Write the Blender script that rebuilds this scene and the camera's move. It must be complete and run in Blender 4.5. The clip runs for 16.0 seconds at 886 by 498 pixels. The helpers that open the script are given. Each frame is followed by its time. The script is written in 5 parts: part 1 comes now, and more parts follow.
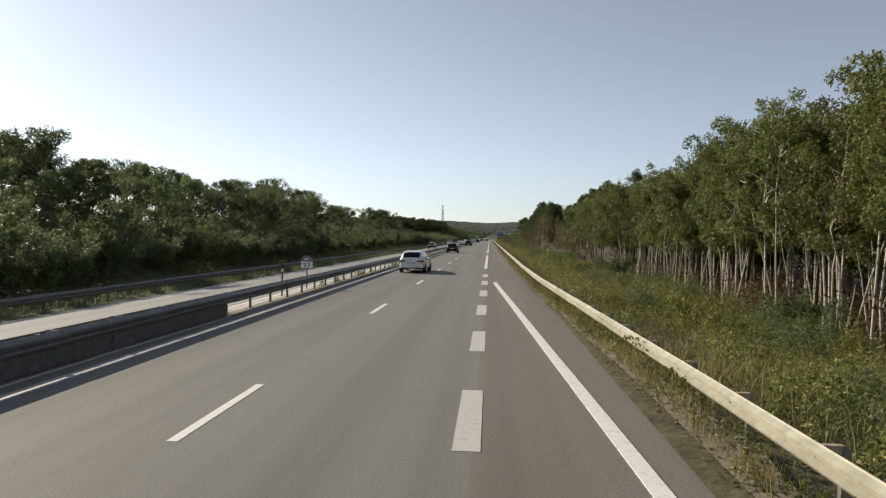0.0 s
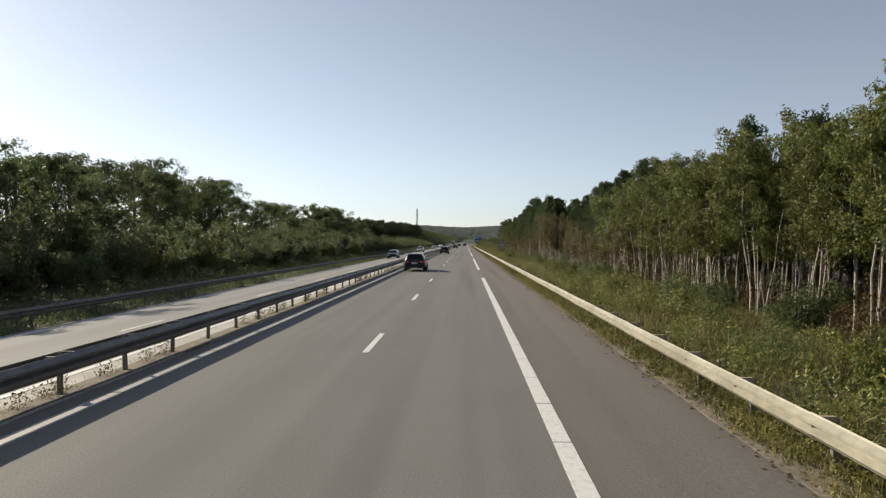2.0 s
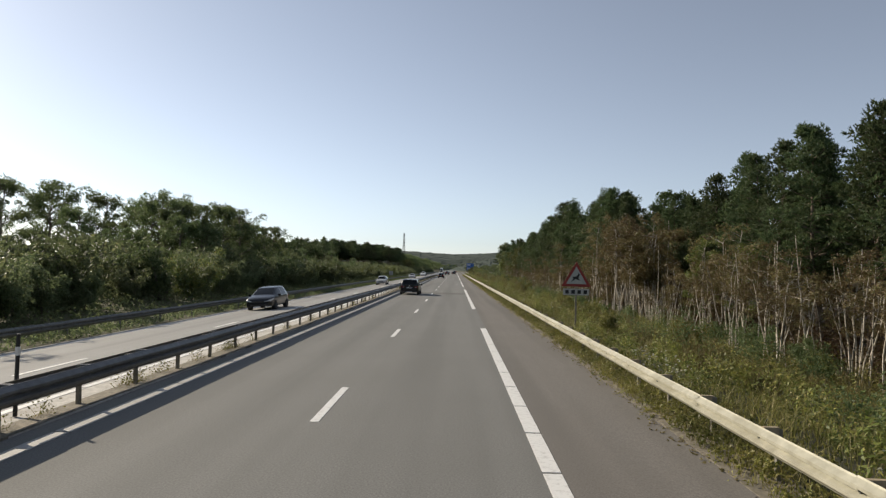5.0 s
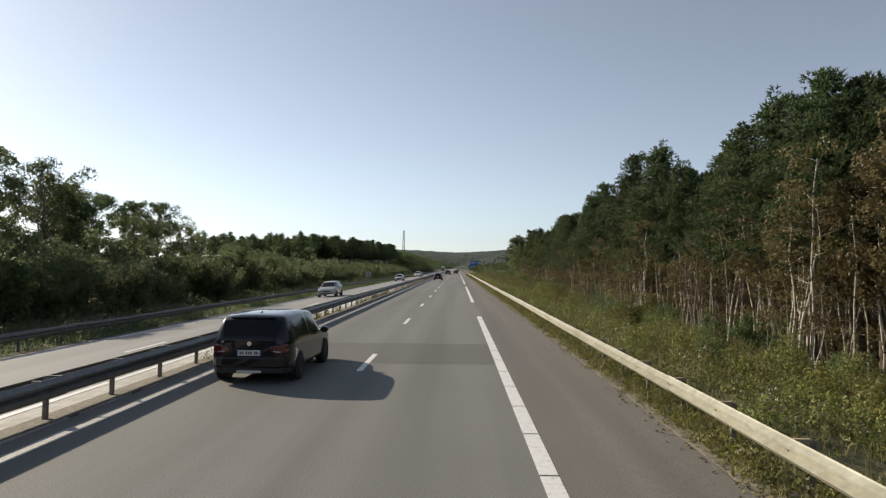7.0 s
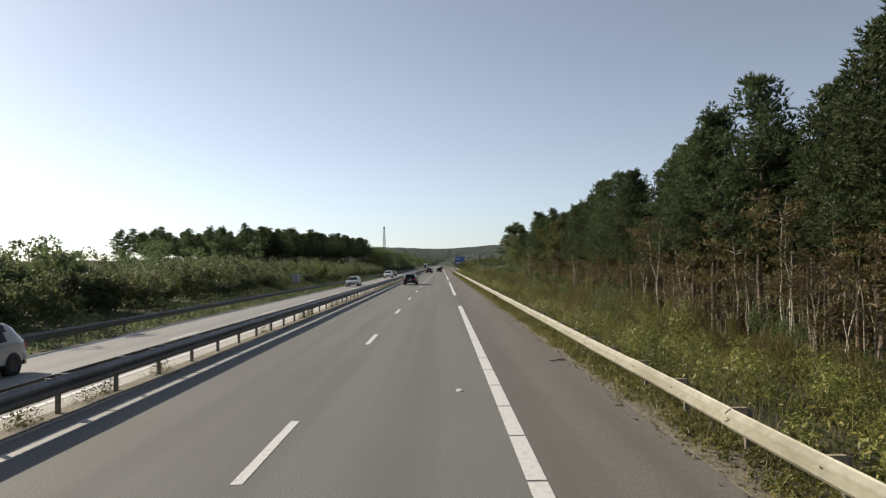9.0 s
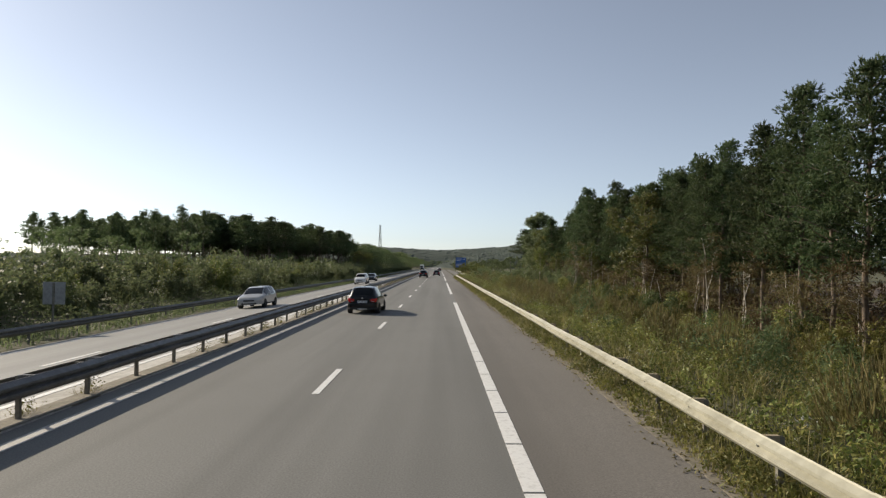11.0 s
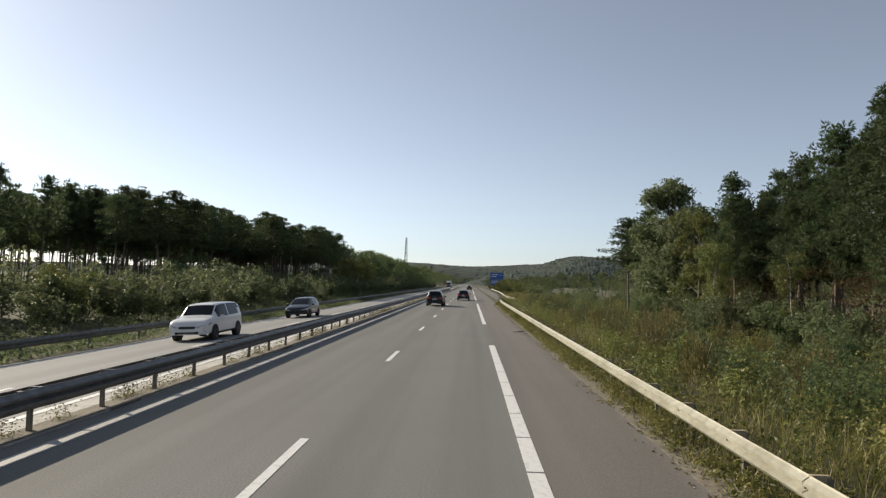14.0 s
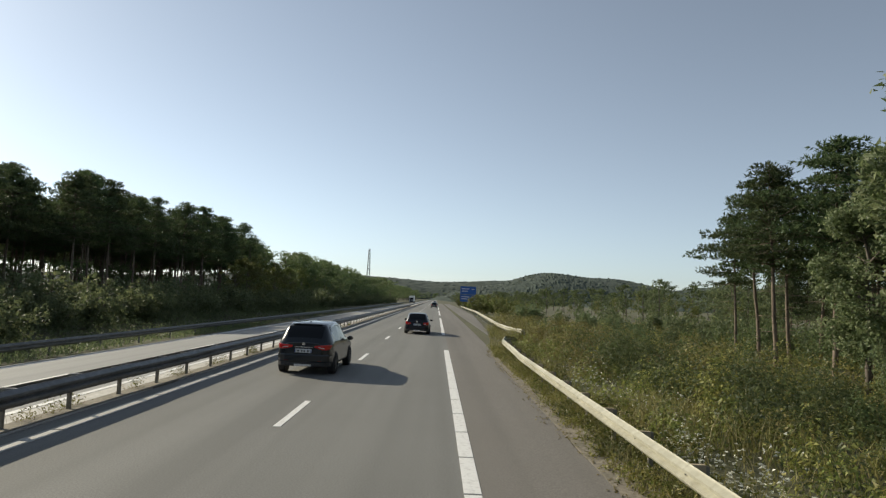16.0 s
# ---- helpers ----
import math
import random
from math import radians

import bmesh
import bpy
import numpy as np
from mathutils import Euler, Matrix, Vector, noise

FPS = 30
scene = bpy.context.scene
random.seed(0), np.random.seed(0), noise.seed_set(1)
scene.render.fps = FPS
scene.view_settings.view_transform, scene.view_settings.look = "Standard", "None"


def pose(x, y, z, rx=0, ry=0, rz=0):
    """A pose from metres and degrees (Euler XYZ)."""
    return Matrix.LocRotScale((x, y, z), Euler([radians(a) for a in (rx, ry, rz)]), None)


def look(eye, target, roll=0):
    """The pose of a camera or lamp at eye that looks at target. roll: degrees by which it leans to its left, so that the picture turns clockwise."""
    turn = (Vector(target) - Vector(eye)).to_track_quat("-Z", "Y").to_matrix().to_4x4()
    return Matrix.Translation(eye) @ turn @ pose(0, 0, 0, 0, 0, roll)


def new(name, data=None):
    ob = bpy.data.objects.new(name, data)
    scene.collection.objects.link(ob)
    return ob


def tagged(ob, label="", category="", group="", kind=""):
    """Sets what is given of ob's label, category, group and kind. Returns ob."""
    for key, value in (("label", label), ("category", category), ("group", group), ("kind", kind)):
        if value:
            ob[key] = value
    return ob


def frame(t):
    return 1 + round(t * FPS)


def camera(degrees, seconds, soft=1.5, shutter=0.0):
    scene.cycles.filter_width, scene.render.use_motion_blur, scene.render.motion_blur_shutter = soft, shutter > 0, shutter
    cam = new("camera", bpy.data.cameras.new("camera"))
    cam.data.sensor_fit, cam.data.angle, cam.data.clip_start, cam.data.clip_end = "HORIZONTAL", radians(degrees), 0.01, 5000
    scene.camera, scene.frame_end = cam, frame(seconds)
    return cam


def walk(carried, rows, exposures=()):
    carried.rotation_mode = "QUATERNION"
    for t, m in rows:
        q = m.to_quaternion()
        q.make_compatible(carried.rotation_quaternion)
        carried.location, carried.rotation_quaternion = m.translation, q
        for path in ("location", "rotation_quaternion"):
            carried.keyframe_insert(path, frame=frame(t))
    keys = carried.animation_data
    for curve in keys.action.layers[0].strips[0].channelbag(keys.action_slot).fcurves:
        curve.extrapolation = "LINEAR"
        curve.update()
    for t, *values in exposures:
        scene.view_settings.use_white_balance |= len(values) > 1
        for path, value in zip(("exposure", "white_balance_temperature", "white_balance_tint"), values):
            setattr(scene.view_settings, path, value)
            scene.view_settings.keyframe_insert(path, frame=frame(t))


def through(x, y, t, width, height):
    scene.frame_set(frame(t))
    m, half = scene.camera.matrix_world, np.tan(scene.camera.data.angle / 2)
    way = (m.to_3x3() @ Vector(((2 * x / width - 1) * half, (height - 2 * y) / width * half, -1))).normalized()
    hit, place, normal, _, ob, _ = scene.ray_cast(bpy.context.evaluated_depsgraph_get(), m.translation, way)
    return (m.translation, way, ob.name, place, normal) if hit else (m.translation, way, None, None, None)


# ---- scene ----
cam = camera(69.7, 16.0, soft=1.3)
EYE = 2.53
# seconds, x, y, yaw, pitch, roll
ROWS = [
    (0.0, 3.79, -7.40, 4.20, -1.11, -0.82),
    (0.5, 3.38, 3.20, 3.41, 0.27, 0.03),
    (1.0, 2.96, 14.63, 3.12, -0.11, -0.83),
    (1.5, 2.57, 25.94, 2.62, -0.11, 0.02),
    (2.0, 2.26, 37.65, 2.01, -0.66, -0.32),
    (2.5, 2.20, 49.10, 0.96, 0.79, -1.18),
    (3.0, 2.01, 60.55, 2.37, -1.94, -1.96),
    (3.5, 2.08, 72.33, 2.64, 1.25, -2.17),
    (4.0, 2.20, 83.93, 0.70, 1.57, -1.58),
    (6.5, 2.25, 141.42, 1.78, 2.16, -0.94),
    (7.0, 2.36, 153.49, 1.31, 1.68, -0.51),
    (7.5, 2.50, 165.10, 0.71, 2.06, 0.02),
    (8.0, 2.65, 176.68, -0.81, 3.17, -2.38),
    (8.5, 2.44, 188.58, -0.76, 3.61, 0.52),
    (9.0, 2.42, 200.54, -0.14, 1.40, 0.75),
    (9.5, 2.32, 211.80, -0.64, 1.62, 0.20),
    (12.0, 2.47, 271.15, -0.04, 1.25, -0.86),
    (12.5, 2.44, 282.45, -0.08, 0.62, -0.77),
    (13.0, 2.47, 294.09, 0.43, 0.40, -1.11),
    (13.5, 2.53, 306.19, 0.50, 1.75, -1.76),
    (14.0, 2.55, 317.90, 2.44, 3.00, -1.63),
    (14.5, 2.64, 329.22, 1.49, 1.52, -1.40),
    (15.0, 2.84, 341.57, 1.25, 3.11, -0.85),
    (15.5, 2.88, 353.03, 0.30, 3.72, -1.85),
    (16.0, 2.91, 364.78, -0.57, 4.50, -2.56),
]
walk(cam, [(t, pose(x, y, EYE, 90 + pitch, roll, yaw)) for t, x, y, yaw, pitch, roll in ROWS],
     exposures=[(0.0, 0.0, 6620, 10), (3.0, 0.0, 6620, 10), (4.0, 0.0, 6500, 10), (13.5, 0.0, 6500, 10), (14.5, 0.0, 6500, 8), (15.0, 0.0, 6450, 5), (16.0, 0.0, 6450, 5)])

# ---- light ----
SUN_EL, SUN_AZ = 26.0, 55.0          # degrees up, degrees to the left of the road's line
world = bpy.data.worlds.new("sky")
scene.world = world
world.use_nodes = True
wn = world.node_tree
sky = wn.nodes.new("ShaderNodeTexSky")
sky.sky_type, sky.sun_disc = "NISHITA", False
sky.sun_elevation, sky.sun_rotation = radians(SUN_EL), radians(-SUN_AZ)
sky.air_density, sky.dust_density, sky.ozone_density = 0.8, 0.35, 3.0
haze = wn.nodes.new("ShaderNodeHueSaturation")
haze.inputs["Saturation"].default_value = 0.54
haze.inputs["Hue"].default_value = 0.497
wn.links.new(sky.outputs["Color"], haze.inputs["Color"])
wn.links.new(haze.outputs["Color"], wn.nodes["Background"].inputs["Color"])
wn.nodes["Background"].inputs["Strength"].default_value = 0.125
sun_data = bpy.data.lights.new("sun", "SUN")
sun_data.energy, sun_data.angle, sun_data.color = 5.5, radians(0.6), (1.0, 0.88, 0.70)
sun = new("sun", sun_data)
sun_way = Vector((-math.sin(radians(SUN_AZ)) * math.cos(radians(SUN_EL)), math.cos(radians(SUN_AZ)) * math.cos(radians(SUN_EL)), math.sin(radians(SUN_EL))))
sun.matrix_world = look(sun_way * 300, (0, 0, 0))

rng = np.random.default_rng(7)
rnd = random.Random(7)


# ---- materials ----
class Nodes:
    """A small wrapper to build a node material."""

    def __init__(self, name):
        self.mat = bpy.data.materials.new(name)
        self.mat.use_nodes = True
        self.tree = self.mat.node_tree
        self.bsdf = self.tree.nodes["Principled BSDF"]
        self.out = self.tree.nodes["Material Output"]

    def add(self, kind, **values):
        node = self.tree.nodes.new(kind)
        for key, value in values.items():
            if key in node.inputs:
                node.inputs[key].default_value = value
        return node

    def link(self, a, b):
        self.tree.links.new(a, b)

    def coords(self, scale=(1, 1, 1), world_space=False):
        src = self.tree.nodes.new("ShaderNodeNewGeometry").outputs["Position"] if world_space else self.tree.nodes.new("ShaderNodeTexCoord").outputs["Object"]
        m = self.add("ShaderNodeMapping", Scale=scale)
        self.link(src, m.inputs["Vector"])
        return m.outputs["Vector"]

    def noise(self, vec, scale, detail=4.0, rough=0.55):
        n = self.add("ShaderNodeTexNoise", Scale=scale, Detail=detail, Roughness=rough)
        self.link(vec, n.inputs["Vector"])
        return n.outputs["Fac"]

    def ramp(self, fac, stops):
        r = self.tree.nodes.new("ShaderNodeValToRGB")
        el = r.color_ramp.elements
        while len(el) < len(stops):
            el.new(0.5)
        for e, (p, c) in zip(el, stops):
            e.position, e.color = p, (*c, 1)
        self.link(fac, r.inputs["Fac"])
        return r.outputs["Color"]

    def mix(self, fac, a, b, mode="MIX"):
        m = self.tree.nodes.new("ShaderNodeMix")
        m.data_type, m.blend_type = "RGBA", mode
        for sock, v in ((m.inputs["Factor"], fac), (m.inputs["A"], a), (m.inputs["B"], b)):
            if isinstance(v, (int, float)):
                sock.default_value = v
            elif isinstance(v, tuple):
                sock.default_value = (*v, 1)
            else:
                self.link(v, sock)
        return m.outputs["Result"]

    def bump(self, height, strength=0.3, distance=0.01):
        b = self.add("ShaderNodeBump", Strength=strength, Distance=distance)
        self.link(height, b.inputs["Height"])
        self.link(b.outputs["Normal"], self.bsdf.inputs["Normal"])

    def finish(self, color=None, rough=0.7, metal=0.0, spec=None):
        if color is not None:
            if isinstance(color, tuple):
                self.bsdf.inputs["Base Color"].default_value = (*color, 1)
            else:
                self.link(color, self.bsdf.inputs["Base Color"])
        if isinstance(rough, float):
            self.bsdf.inputs["Roughness"].default_value = rough
        else:
            self.link(rough, self.bsdf.inputs["Roughness"])
        self.bsdf.inputs["Metallic"].default_value = metal
        if spec is not None:
            self.bsdf.inputs["Specular IOR Level"].default_value = spec
        return self.mat


def m_asphalt(name, dark, light, stain):
    n = Nodes(name)
    v = n.coords(world_space=True)
    lanes = n.coords((1.0, 0.02, 1.0), world_space=True)
    grain = n.noise(v, 38.0, 3.0, 0.7)
    patch = n.noise(v, 0.35, 4.0)
    track = n.noise(lanes, 0.9, 2.0)
    base = n.ramp(grain, [(0.3, dark), (0.7, light)])
    c = n.mix(n.ramp(patch, [(0.35, (0.0,) * 3), (0.75, (0.55,) * 3)]), base, stain)
    c = n.mix(n.ramp(track, [(0.42, (0.0,) * 3), (0.66, (0.35,) * 3)]), c, tuple(x * 0.62 for x in dark))
    n.bump(grain, 0.35, 0.004)
    return n.finish(c, 0.82, spec=0.3)


def m_paint(name, color, worn):
    n = Nodes(name)
    v = n.coords(world_space=True)
    wear = n.noise(v, 9.0, 6.0, 0.7)
    c = n.mix(n.ramp(wear, [(0.5, (0.0,) * 3), (0.78, (0.75,) * 3)]), color, worn)
    n.bump(n.noise(v, 60.0, 2.0), 0.2, 0.003)
    return n.finish(c, 0.6)


def m_speckled(name, a, b, scale, rough=0.8, metal=0.0, bump=0.15, dirt=None):
    n = Nodes(name)
    v = n.coords(world_space=True)
    fine = n.noise(v, scale, 5.0, 0.6)
    c = n.ramp(fine, [(0.32, a), (0.68, b)])
    if dirt:
        c = n.mix(n.ramp(n.noise(v, scale * 0.13, 4.0), [(0.45, (0.0,) * 3), (0.75, (0.7,) * 3)]), c, dirt)
    n.bump(fine, bump, 0.01)
    return n.finish(c, rough, metal)


def m_leaf(name, stops, through=0.35, rough=0.5, patchy=None):
    """Foliage: colour varies from leaf to leaf and from plant to plant, and light shines through."""
    n = Nodes(name)
    island = n.tree.nodes.new("ShaderNodeNewGeometry").outputs["Random Per Island"]
    plant = n.tree.nodes.new("ShaderNodeObjectInfo").outputs["Random"]
    c = n.ramp(island, stops)
    hue = n.add("ShaderNodeHueSaturation", Saturation=1.0)
    shift = n.add("ShaderNodeMapRange", **{"To Min": 0.485, "To Max": 0.515})
    bright = n.add("ShaderNodeMapRange", **{"To Min": 0.7, "To Max": 1.25})
    n.link(plant, shift.inputs["Value"])
    n.link(plant, bright.inputs["Value"])
    n.link(shift.outputs["Result"], hue.inputs["Hue"])
    n.link(bright.outputs["Result"], hue.inputs["Value"])
    if patchy:
        # some patches of growth are yellower, others darker
        v = n.coords(world_space=True)
        c = n.mix(n.ramp(n.noise(v, 0.55, 3.0), [(0.46, (0.0,) * 3), (0.62, (0.6,) * 3)]), c, patchy)
        c = n.mix(n.ramp(n.noise(v, 0.9, 2.0), [(0.34, (0.62,) * 3), (0.50, (0.0,) * 3)]), c, (0.052, 0.066, 0.022))
    n.link(c, hue.inputs["Color"])
    n.finish(hue.outputs["Color"], rough, spec=0.3)
    tr = n.tree.nodes.new("ShaderNodeBsdfTranslucent")
    n.link(hue.outputs["Color"], tr.inputs["Color"])
    mix = n.add("ShaderNodeMixShader", Fac=through)
    n.link(n.bsdf.outputs["BSDF"], mix.inputs[1])
    n.link(tr.outputs["BSDF"], mix.inputs[2])
    n.link(mix.outputs["Shader"], n.out.inputs["Surface"])
    return n.mat


def m_bark(name, a, b, marks, mark_at):
    n = Nodes(name)
    v = n.coords((1, 1, 0.25))
    rings = n.coords((0.6, 0.6, 2.2))
    c = n.ramp(n.noise(v, 9.0, 4.0), [(0.3, a), (0.7, b)])
    c = n.mix(n.ramp(n.noise(rings, 2.6, 3.0, 0.7), [(mark_at, (0.0,) * 3), (mark_at + 0.06, (1.0,) * 3)]), c, marks)
    n.bump(n.noise(v, 14.0, 3.0), 0.5, 0.02)
    return n.finish(c, 0.85)


def m_plain(name, color, rough=0.5, metal=0.0, coat=0.0):
    n = Nodes(name)
    n.bsdf.inputs["Coat Weight"].default_value = coat
    n.bsdf.inputs["Coat Roughness"].default_value = 0.05
    return n.finish(color, rough, metal)


def m_carpaint(name, color, rough=0.35):
    n = Nodes(name)
    v = n.coords()
    dust = n.noise(v, 3.0, 5.0)
    c = n.mix(n.ramp(dust, [(0.5, (0.0,) * 3), (0.85, (0.010,) * 3)]), color, (0.28, 0.27, 0.26))
    n.bsdf.inputs["Coat Weight"].default_value = 0.7
    n.bsdf.inputs["Coat Roughness"].default_value = 0.03
    return n.finish(c, rough, 0.0, 0.15)


ASPHALT = m_asphalt("asphalt", (0.122, 0.121, 0.113), (0.255, 0.252, 0.236), (0.165, 0.163, 0.151))
ASPHALT_SHOULDER = m_asphalt("asphalt_shoulder", (0.115, 0.106, 0.094), (0.24, 0.222, 0.197), (0.158, 0.144, 0.126))
ASPHALT_PATCH = m_asphalt("asphalt_patch", (0.11, 0.108, 0.098), (0.165, 0.162, 0.148), (0.125, 0.122, 0.11))
ASPHALT_FAR = m_asphalt("asphalt_opposite", (0.23, 0.228, 0.22), (0.34, 0.337, 0.328), (0.255, 0.252, 0.242))
PAINT = m_paint("road_paint", (0.74, 0.73, 0.70), (0.33, 0.31, 0.28))
PAINT_MERGE = m_paint("road_paint_merge", (0.52, 0.51, 0.48), (0.27, 0.26, 0.235))
PAINT_WORN = m_paint("road_paint_worn", (0.44, 0.43, 0.40), (0.20, 0.19, 0.17))
GRAVEL = m_speckled("median_gravel", (0.34, 0.325, 0.295), (0.55, 0.53, 0.49), 7.0, 0.9, bump=0.4, dirt=(0.27, 0.25, 0.215))
DIRT = m_speckled("verge_dirt", (0.12, 0.105, 0.08), (0.27, 0.235, 0.18), 11.0, 0.95, bump=0.6, dirt=(0.07, 0.07, 0.04))
STEEL_WARM = m_speckled("weathered_steel", (0.31, 0.297, 0.228), (0.45, 0.432, 0.34), 5.0, 0.6, 0.2, 0.06, dirt=(0.21, 0.195, 0.13))
STEEL_GREY = m_speckled("galvanised_steel", (0.115, 0.119, 0.123), (0.195, 0.199, 0.203), 6.0, 0.5, 0.45, 0.06, dirt=(0.09, 0.087, 0.083))
STEEL_POST = m_speckled("post_steel", (0.16, 0.15, 0.125), (0.26, 0.245, 0.205), 12.0, 0.6, 0.3, 0.1)
SPACER = m_speckled("weathered_spacer", (0.30, 0.235, 0.15), (0.44, 0.36, 0.24), 12.0, 0.8, 0.0, 0.1)
STEEL_DARK = m_speckled("old_steel", (0.085, 0.09, 0.085), (0.16, 0.165, 0.155), 6.0, 0.6, 0.3, 0.06)


def m_ground():
    n = Nodes("meadow_ground")
    v = n.coords(world_space=True)
    c = n.ramp(n.noise(v, 1.6, 5.0, 0.65), [(0.3, (0.034, 0.034, 0.014)), (0.5, (0.065, 0.062, 0.025)), (0.72, (0.12, 0.105, 0.05))])
    c = n.mix(n.ramp(n.noise(v, 0.09, 3.0), [(0.4, (0.0,) * 3), (0.7, (0.6,) * 3)]), c, (0.11, 0.115, 0.042))
    n.bump(n.noise(v, 5.0, 4.0), 0.7, 0.08)
    return n.finish(c, 0.95)


GROUND = m_ground()
LITTER = m_speckled("leaf_litter", (0.045, 0.03, 0.018), (0.12, 0.08, 0.045), 6.0, 0.95, bump=0.6, dirt=(0.03, 0.026, 0.015))
BIRCH_LEAF = m_leaf("birch_leaves", [(0.0, (0.085, 0.115, 0.03)), (0.5, (0.155, 0.185, 0.05)), (0.8, (0.21, 0.215, 0.066)), (1.0, (0.29, 0.25, 0.09))], 0.4)
OAK_LEAF = m_leaf("broad_leaves", [(0.0, (0.075, 0.108, 0.042)), (0.6, (0.125, 0.165, 0.068)), (1.0, (0.185, 0.215, 0.095))], 0.55)
PINE_LEAF = m_leaf("pine_needles", [(0.0, (0.05, 0.078, 0.034)), (0.6, (0.096, 0.134, 0.058)), (1.0, (0.16, 0.19, 0.085))], 0.45)
BROWN_LEAF = m_leaf("withered_leaves", [(0.0, (0.10, 0.068, 0.034)), (0.35, (0.165, 0.115, 0.056)), (0.6, (0.12, 0.118, 0.046)), (0.8, (0.17, 0.155, 0.066)), (1.0, (0.25, 0.18, 0.09))], 0.38)
SCRUB_LEAF = m_leaf("undergrowth", [(0.0, (0.07, 0.042, 0.024)), (0.5, (0.12, 0.075, 0.04)), (0.8, (0.16, 0.10, 0.05)), (1.0, (0.09, 0.09, 0.036))], 0.3)
HEDGE_LEAF = m_leaf("hedge_leaves", [(0.0, (0.105, 0.138, 0.064)), (0.6, (0.155, 0.19, 0.09)), (0.9, (0.2, 0.225, 0.108)), (1.0, (0.23, 0.24, 0.115))], 0.56)
SILVER_LEAF = m_leaf("poplar_leaves", [(0.0, (0.10, 0.135, 0.055)), (0.6, (0.175, 0.21, 0.10)), (1.0, (0.29, 0.315, 0.18))], 0.5)
GRASS = m_leaf("grass_blades", [(0.0, (0.1, 0.116, 0.032)), (0.45, (0.2, 0.205, 0.056)), (0.75, (0.31, 0.28, 0.098)), (1.0, (0.43, 0.37, 0.18))], 0.45, patchy=(0.33, 0.305, 0.1))
BROOM_STALK = m_leaf("broom_stalks", [(0.0, (0.13, 0.108, 0.05)), (0.5, (0.21, 0.172, 0.075)), (0.8, (0.2, 0.19, 0.072)), (1.0, (0.31, 0.24, 0.12))], 0.34)
VERGE_LEAF = m_leaf("verge_leaves", [(0.0, (0.08, 0.1, 0.026)), (0.4, (0.18, 0.195, 0.048)), (0.75, (0.29, 0.275, 0.075)), (1.0, (0.4, 0.34, 0.13))], 0.36, patchy=(0.3, 0.285, 0.078))
GRASS_DRY = m_leaf("dry_grass", [(0.0, (0.16, 0.15, 0.055)), (0.5, (0.28, 0.24, 0.11)), (1.0, (0.42, 0.36, 0.21))], 0.35)
FLOWER = m_leaf("white_blossom", [(0.0, (0.5, 0.5, 0.42)), (1.0, (0.75, 0.74, 0.66))], 0.2)
BIRCH_BARK = m_bark("birch_bark", (0.33, 0.29, 0.235), (0.58, 0.53, 0.45), (0.05, 0.042, 0.035), 0.56)
PINE_BARK = m_bark("pine_bark", (0.095, 0.073, 0.055), (0.21, 0.16, 0.118), (0.05, 0.036, 0.028), 0.6)
OAK_BARK = m_bark("dark_bark", (0.075, 0.062, 0.048), (0.15, 0.125, 0.10), (0.04, 0.034, 0.028), 0.6)


# ---- geometry helpers ----
def mesh_from(name, verts, faces, mat=None, smooth=False):
    """A mesh from arrays: faces is an (n, 3) or (n, 4) array, or a list of index tuples."""
    me = bpy.data.meshes.new(name)
    verts = np.asarray(verts, dtype=np.float32).reshape(-1, 3)
    if isinstance(faces, np.ndarray):
        n, k = faces.shape
        me.vertices.add(len(verts))
        me.vertices.foreach_set("co", verts.ravel())
        me.loops.add(n * k)
        me.loops.foreach_set("vertex_index", faces.astype(np.int32).ravel())
        me.polygons.add(n)
        me.polygons.foreach_set("loop_start", np.arange(0, n * k, k, dtype=np.int32))
        me.update(calc_edges=True)
    else:
        me.from_pydata(verts.tolist(), [], faces)
        me.update()
    me.polygons.foreach_set("use_smooth", np.full(len(me.polygons), smooth, dtype=bool))
    if mat:
        me.materials.append(mat)
    return me


def piece(name, me, parent=None, label="", at=None):
    ob = new(name, me)
    if parent is not None:
        ob.parent = parent
    if at is not None:
        ob.matrix_basis = at
    return tagged(ob, label=label)


def part(name, bm, material, parent, label="", smooth=False):
    """Link a bmesh as one mesh object under a thing or a part."""
    me = bpy.data.meshes.new(name)
    bm.normal_update()
    bm.to_mesh(me)
    bm.free()
    me.materials.append(material)
    me.polygons.foreach_set("use_smooth", np.full(len(me.polygons), smooth, dtype=bool))
    return piece(name, me, parent, label)


def bm_box(sx, sy, sz, at=(0, 0, 0), bevel=0.0, bm=None):
    bm = bm or bmesh.new()
    made = bmesh.ops.create_cube(bm, size=1.0, matrix=Matrix.Translation(at) @ Matrix.Diagonal((sx, sy, sz, 1)))
    if bevel:
        edges = {e for v in made["verts"] for e in v.link_edges}
        bmesh.ops.bevel(bm, geom=list(edges), offset=bevel, segments=2, affect="EDGES")
    return bm


def bm_rod(a, b, r0, r1=None, sides=8, bm=None):
    bm = bm or bmesh.new()
    a, b = Vector(a), Vector(b)
    d = b - a
    m = Matrix.Translation((a + b) / 2) @ d.to_track_quat("Z", "Y").to_matrix().to_4x4()
    bmesh.ops.create_cone(bm, cap_ends=True, segments=sides, radius1=r0, radius2=r0 if r1 is None else r1, depth=d.length, matrix=m)
    return bm


def thing(name, label, category, group="", kind="", at=None):
    ob = new(name)
    ob.empty_display_size = 0.3
    if at is not None:
        ob.matrix_basis = at
    return tagged(ob, label, category, group, kind)


